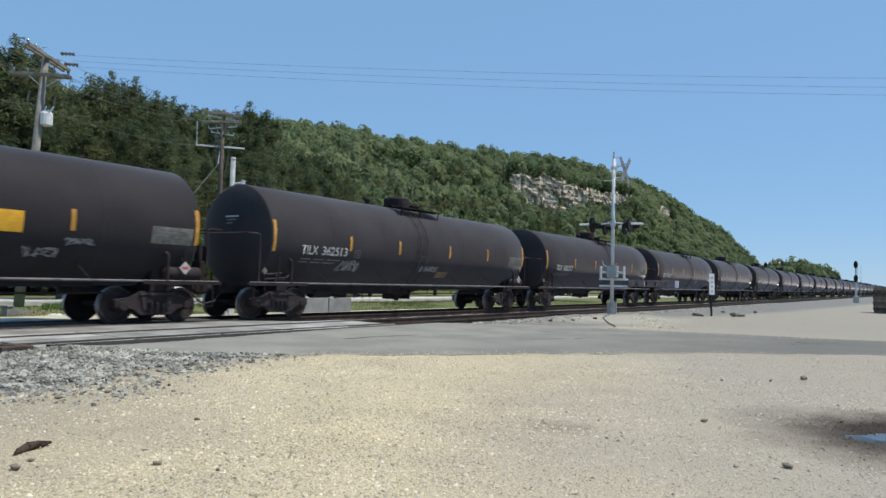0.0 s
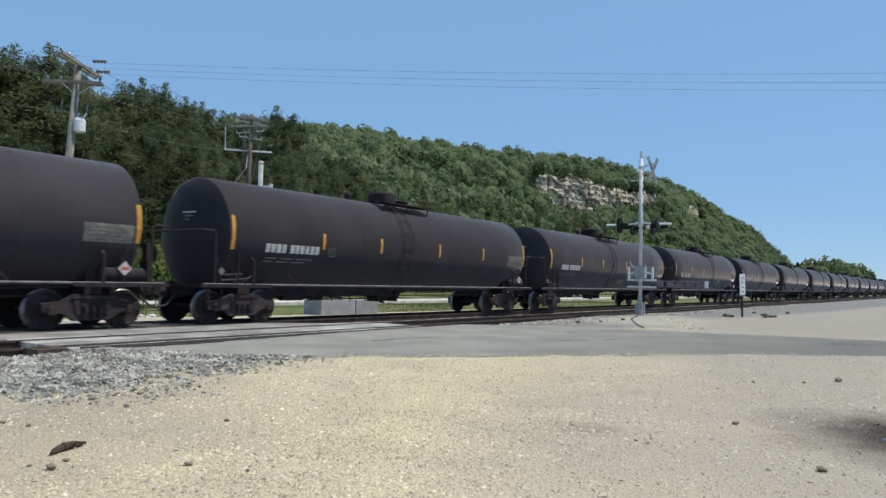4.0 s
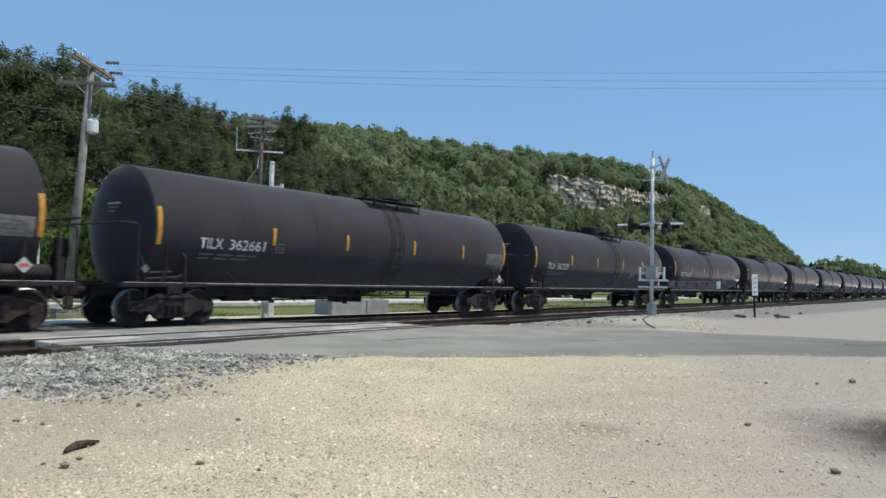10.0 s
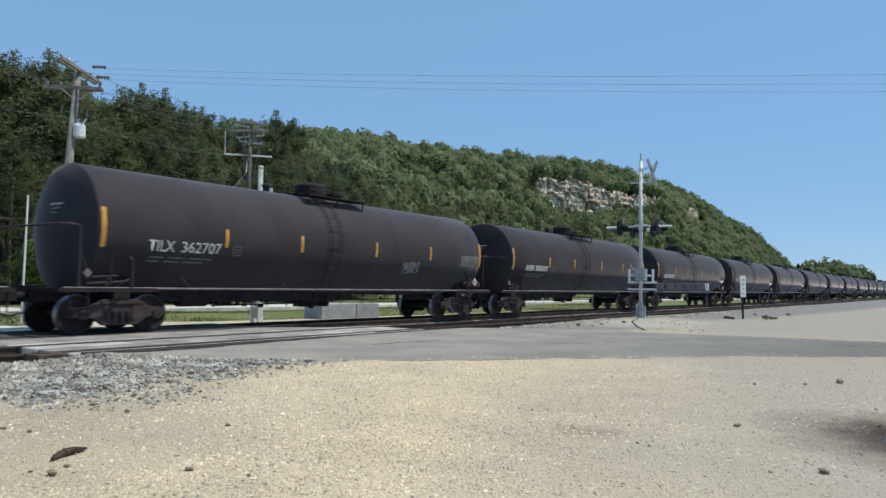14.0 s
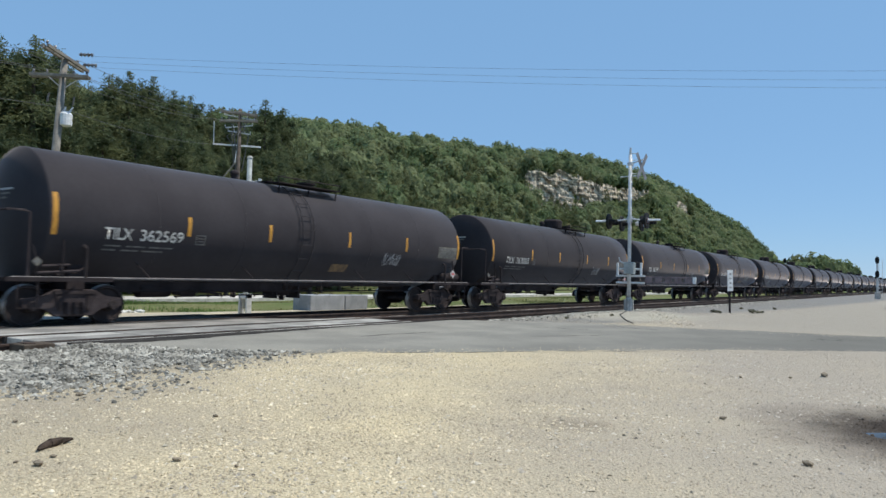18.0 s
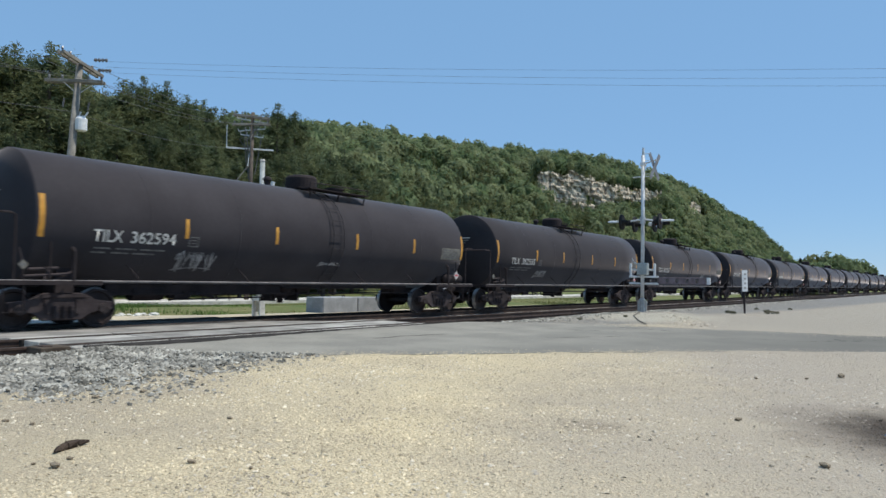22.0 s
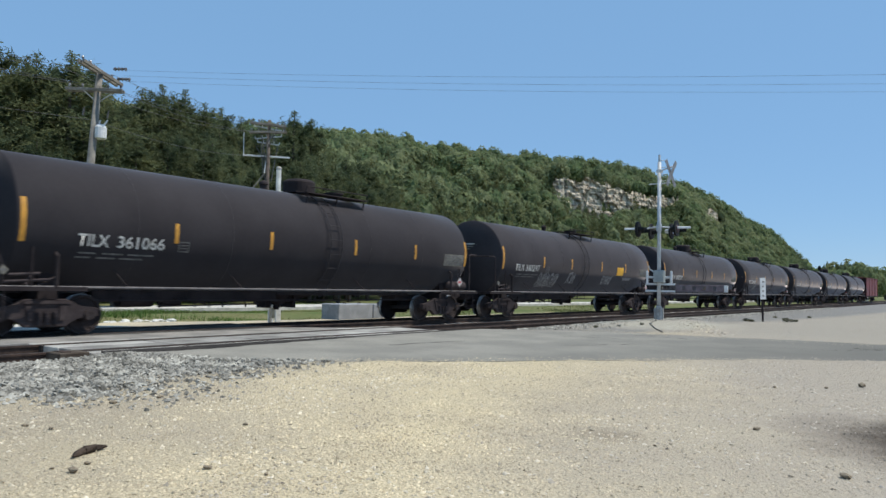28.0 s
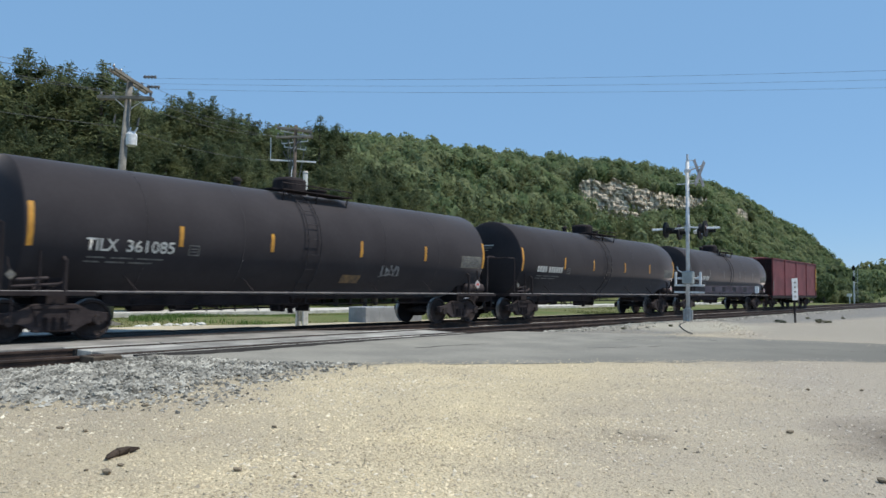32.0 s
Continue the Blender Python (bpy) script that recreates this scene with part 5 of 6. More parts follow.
# ---- crossing signals ----
def signal_mast(at, tall, name, label, lamps_z):
    """Level-crossing mast: base, pole, gate mechanism, lamp arm with hooded lamps, crossed boards. Local +Y faces the road users."""
    m = thing(name, label, "crossing signal", at)
    bm = BM()
    lathe(bm, [(-0.15, 0.23), (0.0, 0.23), (0.03, 0.17), (0.30, 0.13), (0.62, 0.125), (0.66, 0.09)], 'Z', 14)
    for a in range(4):
        box(bm, math.cos(a * 1.57) * 0.16 - 0.03, math.cos(a * 1.57) * 0.16 + 0.03, math.sin(a * 1.57) * 0.16 - 0.03, math.sin(a * 1.57) * 0.16 + 0.03, 0.0, 0.58)
    part("base", bm, M_CASTBASE, m, "dull grey ribbed cast base")
    part("pole", rod(BM(), (0, 0, 0.3), (0, 0, tall - 0.3), 0.075, seg=16), M_GALV, m, smooth=True)
    part("pole_tip", rod(BM(), (0, 0, tall - 0.3), (0, 0, tall), 0.05, 0.045, seg=12), M_GALV, m)
    bm = BM()
    rod(bm, (0, 0, tall - 0.75), (0, 0, tall - 0.62), 0.13, seg=14)
    part("collar", bm, M_ALU, m)
    # gate mechanism between two white uprights on cross beams; local Y lies across the view of the lot
    g = 0.25                                        # height of the gate gear over the base
    bm = BM()
    box(bm, -0.18, 0.14, -0.20, 0.22, 1.36 + g, 1.86 + g, 0.03)
    part("gate_mechanism", bm, M_MECH, m, "grey gate mechanism box")
    part("gate_cover", box(BM(), -0.24, -0.18, -0.14, 0.16, 1.42 + g, 1.74 + g, 0.02), M_ALU, m)
    part("gate_shaft", rod(BM(), (-0.1, -0.44, 1.58 + g), (-0.1, 0.42, 1.58 + g), 0.045, seg=10), M_GALV, m)
    for z in (1.30, 1.02):
        part("support_beam", box(BM(), -0.16, -0.08, -0.58, 0.62, z - 0.04 + g, z + 0.04 + g, 0.008), M_ALU, m, "white steel cross beam")
    for s in (-0.52, 0.46):
        part("support_upright", box(BM(), -0.16, -0.08, s - 0.04, s + 0.04, 1.34 + g, 1.84 + g, 0.008), M_ALU, m, "white steel upright")
    part("conduit", pipe(BM(), [(0.1, -0.4, 2.05 + g), (0.1, -0.35, 1.9 + g), (0.05, -0.1, 1.75 + g)], 0.025), M_GALV, m)
    # perforated counterweight arm with a white end plate
    bm = BM()
    box(bm, -0.15, -0.09, 0.62, 2.50, 1.24 + g, 1.29 + g, 0.006)
    box(bm, -0.15, -0.09, 0.62, 2.50, 1.02 + g, 1.07 + g, 0.006)
    for y in (0.64, 1.03, 1.42, 1.81, 2.20):
        box(bm, -0.15, -0.09, y, y + 0.25, 1.06 + g, 1.25 + g, 0.006)
    cw = part("counterweight_arm", bm, M_OXIDE, m, "dull red-brown perforated counterweight arm")
    part("end_plate", box(BM(), -0.16, -0.08, 2.50, 2.63, 1.02 + g, 1.29 + g, 0.006), M_ALU, cw, "white end plate")
    # lamps back to back, in two pairs on a short arm
    part("lamp_arm", pipe(BM(), [(0, -0.5, lamps_z + 0.05), (0, 0, lamps_z + 0.12), (0, 0.55, lamps_z + 0.05)], 0.035, 8), M_GALV, m)
    part("arm_clamp", rod(BM(), (0, 0, lamps_z - 0.06), (0, 0, lamps_z + 0.22), 0.11, seg=12), M_GALV, m)
    for s in (-0.30, 0.30):
        for d in (-1, 1):
            o = 0.42 if s < 0 else 0.78
            lz = lamps_z - (0.06 if s < 0 else 0.0)
            bm = BM()
            rod(bm, (s, d * (o - 0.05), lz), (s, d * (o + 0.03), lz), 0.31, 0.33, seg=24)
            la = part("lamp_background", bm, M_BLACK, m, "round black lamp background")
            part("lamp_body", rod(BM(), (s, d * (o - 0.26), lz), (s, d * o, lz), 0.07, 0.13, seg=16), M_ALU if d > 0 and s < 0 else M_BLACK, la)
            bm = BM()
            rim = []
            hr = 0.20 if s < 0 else 0.075
            for i in range(12):
                a = radians(-10 + i * 18.2)
                rim.append([(s + math.cos(a) * q, d * y, lz + math.sin(a) * q) for q, y in ((hr, o + 0.03), (hr * 0.9, o + 0.55), (hr * 0.85, o + 0.55), (hr * 0.95, o + 0.03))])
            for u, v in zip(rim[:-1], rim[1:]):
                vu, vv = [bm.verts.new(p) for p in u], [bm.verts.new(p) for p in v]
                for k in range(4):
                    bm.faces.new((vu[k], vu[(k + 1) % 4], vv[(k + 1) % 4], vv[k]))
            bmesh.ops.remove_doubles(bm, verts=bm.verts, dist=0.0005)
            part("lamp_hood", bm, M_BLACK if s < 0 else M_ALU, la)
            part("lens", rod(BM(), (s, d * (o + 0.031), lz), (s, d * (o + 0.06), lz), 0.14, 0.12, seg=18), M_LENS, la)
    # crossed boards
    bm = BM()
    rod(bm, (0, 0, tall - 0.68), (0, 0.54, tall - 0.52), 0.03, seg=8)
    part("board_bracket", bm, M_GALV, m)
    for tilt in (56, -56):
        bm = BM()
        bmesh.ops.create_cube(bm, size=1, matrix=Matrix.Translation((0, 0.47 + tilt * 0.0003, tall - 0.80)) @ Matrix.Rotation(radians(-16), 4, 'Z') @ Matrix.Rotation(radians(tilt), 4, 'Y') @ Matrix.Diagonal((1.22, 0.012, 0.18, 1)))
        part("cross_board", bm, M_BOARD, m, "weathered crossed board")
    part("small_arm", rod(BM(), (0, -0.42, tall - 1.2), (0, 0.45, tall - 1.18), 0.022, seg=8), M_GALV, m)
    for i in range(4):
        part("step_peg", rod(BM(), (0, 0.05, tall - 0.25 - i * 0.28), (0, 0.26, tall - 0.25 - i * 0.28), 0.014, seg=6), M_GALV, m)
    return m


signal_mast(pose(-10.64, 28.43, -0.05, 0, 0, -86), 6.85, "crossing_signal", "galvanised crossing signal mast with lamps and gate mechanism", 3.78)
far_mast = thing("far_signal_mast", "slim grey signal mast on the grass beyond the tracks", "crossing signal", pose(-21.6, 17.8, -0.50))
part("pole", rod(BM(), (0, 0, 0.4), (0, 0, 6.12), 0.095, seg=14), M_MECH, far_mast, smooth=True)
part("cap", rod(BM(), (0, 0, 6.12), (0, 0, 6.2), 0.115, 0.08, seg=14), M_CASTBASE, far_mast)
part("lamp_bracket", rod(BM(), (0, 0, 5.2), (0.30, 0.22, 5.24), 0.035, seg=8), M_GALV, far_mast)
part("lamp_housing", rod(BM(), (0.30, 0.22, 5.12), (0.34, 0.25, 5.34), 0.09, 0.07, seg=12), M_ALU, far_mast)
bm = BM()
for s in (-1, 1):
    box(bm, s * 0.16, s * 0.24, -0.12, 0.12, -0.1, 0.95, 0.01)
box(bm, -0.24, 0.24, -0.12, 0.12, 0.80, 0.98, 0.01)
part("base", bm, M_GALV, far_mast)

# white notice board on a dark leaning post
sign = thing("track_sign", "narrow white lineside sign on a dark thin post", "sign", pose(-7.45, 31.7, -0.08, 0, -2.0, 62))
part("post", box(BM(), -0.035, 0.035, -0.03, 0.03, -0.1, 1.9, 0.006), M_UNDER, sign)
bd = part("board", box(BM(), -0.16, 0.16, -0.055, -0.031, 1.04, 1.93, 0.006), M_ALU, sign, "white sign board")
for i in range(4):
    part("sign_mark", box(BM(), -0.045, 0.045, -0.0625, -0.0555, 1.16 + i * 0.19, 1.23 + i * 0.19), M_CONC_DIRTY, bd)

# thin pole beside the far road
tp = thing("thin_pole", "thin pale metal pole beside the road beyond the tracks", "pole", pose(-28.6, 12.5, -0.52, 0, 1, 0))
part("pole", rod(BM(), (0, 0, -0.1), (0, 0, 4.85), 0.045, 0.04, 8), M_ALU, tp)
part("cap", rod(BM(), (0, 0, 4.85), (0, 0, 4.92), 0.05, seg=8), M_GALV, tp)

# railway colour-light signal far along the track
def block_signal(at, tall, label, cabinet=None):
    fs = thing("block_signal", label, "railway signal", at, group="railway signals")
    part("mast", rod(BM(), (0, 0, -0.2), (0, 0, tall), 0.09, seg=10), M_GALV, fs)
    for z in (tall - 0.45, tall - 2.05):
        bm = BM()
        lathe(bm, [(-0.20, 0.02), (-0.20, 0.22), (-0.13, 0.22), (-0.13, 0.02)], "Y", 20)
        for v in bm.verts:
            v.co.z = v.co.z * 1.9 + z
        hd = part("signal_head", bm, M_BLACK, fs)
        for i in range(3):
            part("signal_lens", rod(BM(), (0, -0.22, z - 0.27 + i * 0.27), (0, -0.38, z - 0.27 + i * 0.27), 0.10, seg=10), M_BLACK, hd)
    for x in (0.14, 0.5):
        part("ladder_stile", rod(BM(), (x, 0.1, 0.3), (x, 0.1, tall - 0.4), 0.02, seg=5), M_GALV, fs)
    for i in range(10):
        part("ladder_rung", rod(BM(), (0.14, 0.1, 0.5 + i * 0.4), (0.5, 0.1, 0.5 + i * 0.4), 0.014, seg=5), M_GALV, fs)
    bm = BM()
    if cabinet:
        box(bm, -0.95, -0.35, -0.3, 0.3, 1.1, 1.55, 0.02)
        box(bm, -0.98, -0.32, -0.33, 0.33, 1.55, 1.60, 0.02)
        rod(bm, (-0.6, 0, -0.2), (-0.6, 0, 1.1), 0.06, seg=8)
    else:
        box(bm, -0.25, 0.35, -0.35, -0.12, 0.0, 0.75, 0.02)
        box(bm, -0.28, 0.38, -0.38, -0.10, 0.75, 0.80, 0.02)
    part("relay_box", bm, cabinet or M_CASTBASE, fs, "relay cabinet at the mast")
    return fs


block_signal(pose(-6.35, 94.8, -0.1), 4.9, "black two-headed railway block signal on a silver mast")
block_signal(pose(-21.0, 124.9, -0.3), 5.95, "tall black two-headed railway block signal beyond the tracks", M_ALU)
# white gas tank far along the line
gt = thing("gas_tank", "white horizontal gas tank on short legs", "gas tank", pose(-20.9, 174.0, 0.25, 0, 0, 15))
bm = BM()
lathe(bm, [(-0.86, 0.02), (-0.82, 0.24), (-0.68, 0.42), (-0.5, 0.48), (0.5, 0.48), (0.68, 0.42), (0.82, 0.24), (0.86, 0.02)], 'X', 20)
part("shell", bm, M_ALU, gt, smooth=True)
for x in (-0.45, 0.45):
    part("foot", box(BM(), x - 0.08, x + 0.08, -0.3, 0.3, -0.72, -0.38, 0.01), M_GALV, gt)

# low metal box beyond the tracks
cb = thing("utility_box", "low pale grey concrete block on the grass", "utility box", pose(-25.0, 26.1, -0.50))
part("body", box(BM(), -0.6, 0.6, -2.15, 0.2, -0.15, 0.79, 0.03), M_BLOCK, cb)
part("body", box(BM(), -0.56, 0.62, 0.23, 1.9, -0.15, 0.77, 0.03), M_BLOCK, cb)
for y in (-1.5, -0.5, 0.9, 1.7):
    part("lifting_eye", pipe(BM(), [(0.3, y - 0.08, 0.76), (0.3, y - 0.06, 0.87), (0.3, y + 0.06, 0.87), (0.3, y + 0.08, 0.76)], 0.018), M_RAIL, cb)

# concrete headwall of a culvert in the grass
hw = thing("headwall", "low grey concrete culvert headwall in the grass", "culvert", pose(-28.3, 13.6, -0.55, 0, 0, 26))
bm = BM()
prism(bm, [(-0.8, 0.0), (0.8, 0.0), (0.72, 0.16), (-0.55, 0.42), (-0.8, 0.42)], -0.12, 0.12)
part("wall", bm, M_CONC_DIRTY, hw)
part("coping", box(BM(), -0.16, 0.16, -0.84, -0.5, 0.42, 0.48, 0.01), M_CONC_DIRTY, hw)

# white rip-rap stones
def lump(bm, r, seed, flat=0.7):
    rr = random.Random(seed)
    res = bmesh.ops.create_icosphere(bm, subdivisions=1, radius=r)
    for v in res["verts"]:
        v.co *= rr.uniform(0.75, 1.2)
        v.co.z *= flat
    return bm


lumps = [mesh_of("rock", lump(BM(), 1.0, i), M_RIPRAP) for i in range(5)]
for i in range(34):
    o = new("rock", lumps[i % 5])
    r = rng.uniform(0.08, 0.17)
    o.matrix_basis = pose(-27.2 - rng.uniform(0, 0.9), 14.2 + i * 0.10 + rng.uniform(-0.2, 0.2), -0.52 + r * 0.4, 0, 0, rng.uniform(0, 360)) @ Matrix.Diagonal((r, r * 1.3, r, 1))
    tagged(o, "white limestone rock lying beside the track", "rock", group="rocks beside the track")


# ---- utility poles and wires ----
def catenary(a, b, sag, n=14):
    a, b = Vector(a), Vector(b)
    return [a.lerp(b, i / n) - Vector((0, 0, sag * 4 * (i / n) * (1 - i / n))) for i in range(n + 1)]


def crossarm(parent, z, half, turn, insul, tilt=0.0, off=(0.0, 0.0), label="weathered wooden crossarm"):
    m = pose(off[0], off[1], z, 0, tilt, turn)
    bm = BM()
    box(bm, -half, half, -0.19, -0.07, -0.07, 0.07, 0.01)
    box(bm, -half, half, 0.07, 0.19, -0.07, 0.07, 0.01)
    arm = part("crossarm", bm, M_POLE, parent, label, at=m)
    for x in insul:
        bm = BM()
        lathe(bm, [(0.07, 0.02), (0.14, 0.02), (0.15, 0.055), (0.20, 0.05), (0.21, 0.06), (0.26, 0.04), (0.28, 0.015)], 'Z', 10, (x, 0, 0))
        part("insulator", bm, M_PORC, arm)
    return arm


# tall pole nearer the road
P1 = (-31.6, 15.4)
pole1 = thing("utility_pole", "tall weathered wooden utility pole with two crossarms and a transformer", "utility pole", pose(P1[0], P1[1], -0.5))
part("pole", rod(BM(), (-0.1, -0.25, -0.3), (0.12, 0.25, 11.0), 0.21, 0.14, 14), M_POLE, pole1, smooth=True)
crossarm(pole1, 10.95, 1.36, 117, (-1.25, -0.75, 0.75, 1.25), 7, (0.13, 0.30))
crossarm(pole1, 10.15, 1.22, 42, (-1.1, -0.55, 0.55, 1.1), 0, (0.05, 0.12))
bm = BM()
for s in (-1, 1):
    rod(bm, (0.1, 0.22, 9.6), (0.1 + s * 0.35, 0.22 + s * 0.6, 10.2), 0.025, seg=6)
part("arm_brace", bm, M_GALV, pole1)
bm = BM()
lathe(bm, [(7.98, 0.22), (8.02, 0.27), (8.50, 0.27), (8.58, 0.21), (8.62, 0.19), (8.65, 0.1)], 'Z', 16, (0.18, 0.36, 0))
tf = part("transformer", bm, M_ALU, pole1, "pale grey transformer can")
for x, y in ((0.10, 0.28), (0.26, 0.44)):
    part("bushing", rod(BM(), (x, y, 8.55), (x * 1.5, y * 1.3, 8.85), 0.05, 0.035, 8), M_ALU, tf)
part("hanger", box(BM(), 0.02, 0.2, 0.05, 0.3, 8.2, 8.34, 0.01), M_GALV, tf)
for y in (-0.35, 0.6):
    part("cutout", rod(BM(), (0.1 + y * 0.3, y, 8.95), (0.2 + y * 0.3, y, 9.3), 0.045, 0.035, 8), M_PORC, pole1)
for dz, d in ((11.15, -0.10), (10.70, 0.02)):
    bm = BM()
    rod(bm, (0.72 + d, 0.72 + d, dz), (1.15 + d, 1.1 + d, dz + 0.02), 0.05, seg=8)
    for q in range(4):
        f = 0.1 + q * 0.26
        rod(bm, (0.72 + d + 0.43 * f, 0.72 + d + 0.38 * f, dz), (0.75 + d + 0.43 * f, 0.745 + d + 0.38 * f, dz), 0.085, seg=10)
    part("strain_insulator", bm, M_PORC, pole1)

# many-armed telegraph pole farther on
P2 = (-37.5, 29.9)
pole2 = thing("telegraph_pole", "old telegraph pole with several crossarms, braces and wires", "utility pole", pose(P2[0], P2[1], -0.5))
part("pole", rod(BM(), (0, 0, -0.3), (0.05, 0.05, 12.4), 0.17, 0.11, 12), M_BARK, pole2, smooth=True)
for z, half, tilt in ((12.1, 1.15, 3), (11.6, 1.2, -4)):
    crossarm(pole2, z, half, 52, (-1.05, -0.6, 0.6, 1.05), tilt)
for z, half, tilt in ((11.85, 0.95, 7), (11.25, 0.85, -9), (10.85, 0.7, 5)):
    bm = BM()
    box(bm, -half, half, -0.035, 0.035, -0.035, 0.035, 0.006)
    for x in (-half, -half * 0.45, half * 0.5, half):
        rod(bm, (x, 0, 0.0), (x, 0, 0.2), 0.03, 0.02, 6)
    part("wire_arm", bm, M_GALV, pole2, "thin metal arm with pins", at=pose(0.03, 0.03, z, 0, tilt, 52))
bm = BM()
a2 = pose(0, 0, 10.0, 0, 0, 52)
box(bm, -1.55, 1.45, -0.05, 0.05, -0.05, 0.05, 0.01)
rod(bm, (-1.5, 0, 0), (-1.52, 0, 1.5), 0.03, seg=6)
part("lower_arm", bm, M_ALU, pole2, "pale metal arm with an upright at its end", at=a2)
for i in range(7):
    bm = BM()
    r = random.Random(i)
    pts = [Vector((r.uniform(-0.5, 0.5), r.uniform(-0.5, 0.5), 11.8 - i * 0.1)), Vector((r.uniform(-0.6, 0.6), r.uniform(-0.6, 0.6), 10.6)), Vector((r.uniform(-0.3, 0.3), r.uniform(-0.3, 0.3), 9.6 - i * 0.25))]
    pipe(bm, [pts[0], pts[0].lerp(pts[1], 0.5) + Vector((0.12, 0.1, 0)), pts[1], pts[2]], 0.03, 5)
    part("drop_cable", bm, M_GALV if i == 3 else M_WIRE, pole2)
part("guy_strut", rod(BM(), (0.1, 0.05, 9.2), (-0.9, -1.5, 6.6), 0.04, seg=6), M_POLE, pole2)


def wire(parent, a, b, sag, r=0.012):
    o = Vector(parent.matrix_basis.translation)
    part("wire", pipe(BM(), [p - o for p in catenary(a, b, sag)], r, 4), M_WIRE, parent)


for dz, dx in ((10.4, -0.8), (10.4, 0.8), (9.85, -0.7), (9.8, 0.7), (8.3, 0.1)):
    wire(pole1, (P1[0] + dx * 0.6, P1[1] + dx, dz), (P2[0] + dx * 0.7, P2[1] + dx * 0.5, dz + 1.3), 0.5, 0.010)
    wire(pole1, (P1[0] + dx * 0.6, P1[1] + dx, dz), (-31.0 + dx, -22.0, dz - 0.2), 0.6, 0.010)
for dz, end in ((10.75, 9.1), (10.5, 8.75), (10.25, 8.45)):
    wire(pole1, (P1[0] + 0.5, P1[1] + 1.2, dz), (1.7, 32.0, end), 0.25, 0.0045)

# stack of old sleepers at the edge of the lot
stack = thing("timber_stack", "stack of old dark brown railway timbers on the gravel", "timber stack", pose(-1.15, 52.0, -0.05, 0, 0, 3))
tie_pile = mesh_of("timber", box(BM(), -1.3, 1.3, -0.115, 0.115, -0.085, 0.085, 0.012), M_OLDTIE)
for lay in range(9):
    for j in range(7):
        o = new("timber", tie_pile)
        o.parent = stack
        o.matrix_basis = pose(rng.uniform(-0.12, 0.12), -0.84 + j * 0.27 + rng.uniform(-0.02, 0.02), 0.09 + lay * 0.18, 0, 0, rng.uniform(-1.5, 1.5))


# ---- the loose things on the lot ----
def lot_z(x, y):
    return float(lot_height(np.array(x), np.array(y)))


bm = BM()
r = random.Random(4)
pts = [(-0.34, 0.0, 0.03), (-0.2, 0.03, 0.035), (-0.05, 0.02, 0.05), (0.12, -0.02, 0.05), (0.3, -0.09, 0.05)]
for (a, b), (ra, rb) in zip(zip(pts[:-1], pts[1:]), ((0.012, 0.04), (0.04, 0.06), (0.06, 0.055), (0.055, 0.02))):
    rod(bm, a, b, ra, rb, 7)
for v in bm.verts:
    v.co *= 0.50
    v.co.y *= 1.15
    v.co.z *= 1.1
    v.co += Vector((r.uniform(-1, 1), r.uniform(-1, 1), r.uniform(-0.5, 0.5))) * 0.008
bark = part("wood_chunk", bm, M_CHUNK, at=pose(-5.27, 2.66, lot_z(-5.27, 2.66), 0, 0, 118))
tagged(bark, "dark curved piece of bark lying on the gravel", "wood debris")
small_rock = [mesh_of("stone", lump(BM(), 1.0, 30 + i, 0.75), M_DARKSTONE) for i in range(3)]
for i, (x, y, s) in enumerate(((-4.80, 2.33, 0.05), (-1.73, 7.12, 0.05), (-1.42, 11.55, 0.085), (-0.82, 5.80, 0.05), (-4.28, 2.99, 0.042), (-1.78, 11.0, 0.04), (-2.3, 10.4, 0.04), (-7.72, 3.87, 0.04), (-7.27, 3.91, 0.045), (-7.31, 4.47, 0.045), (-6.39, 2.90, 0.035), (-5.32, 4.10, 0.032), (-6.68, 2.81, 0.035), (-5.01, 2.29, 0.025), (-3.83, 3.13, 0.022), (-4.95, 2.50, 0.03))):
    o = new("stone", small_rock[i % 3])
    o.matrix_basis = pose(x, y, lot_z(x, y) + s * 0.35, 0, 0, i * 50) @ Matrix.Diagonal((s * 0.92, s * 0.68, s * 0.55, 1))
    tagged(o, "dark stone lying loose on the gravel", "stone", group="loose stones on the lot")


def spot(name, cx, cy, rx, ry, material, lift, seed, label, category):
    """An uneven flat patch lying on the lot."""
    rr = random.Random(seed)
    bm = BM()
    rim = [1 + rr.uniform(-0.25, 0.25) for _ in range(28)]
    c = bm.verts.new((cx, cy, lot_z(cx, cy) + lift))
    rings = []
    for f in (0.35, 0.7, 1.0):
        ring = []
        for i in range(28):
            a = 2 * math.pi * i / 28
            x, y = cx + math.cos(a) * rx * f * rim[i], cy + math.sin(a) * ry * f * rim[i]
            ring.append(bm.verts.new((x, y, lot_z(x, y) + lift if f < 1 else lot_z(x, y) - 0.004)))
        rings.append(ring)
    for i in range(28):
        j = (i + 1) % 28
        bm.faces.new((c, rings[0][i], rings[0][j]))
        for k in range(2):
            bm.faces.new((rings[k][i], rings[k + 1][i], rings[k + 1][j], rings[k][j]))
    ob = part(name, bm, material)
    return tagged(ob, label, category, kind="structure")


spot("puddle", -0.06, 7.46, 0.50, 0.33, M_PUDDLE, 0.014, 4, "small puddle on the damp gravel", "puddle")

# cable on the berm by the signal mast
bm = BM()
pipe(bm, [(-10.5, 28.2, 0.05), (-10.0, 26.4, 0.12), (-9.34, 24.1, 0.10), (-8.4, 22.2, 0.03), (-7.7, 20.9, 0.02)], 0.015, 6)
tagged(part("ground_cable", bm, M_RUBBER), "dark cable lying on the gravel by the signal", "cable")


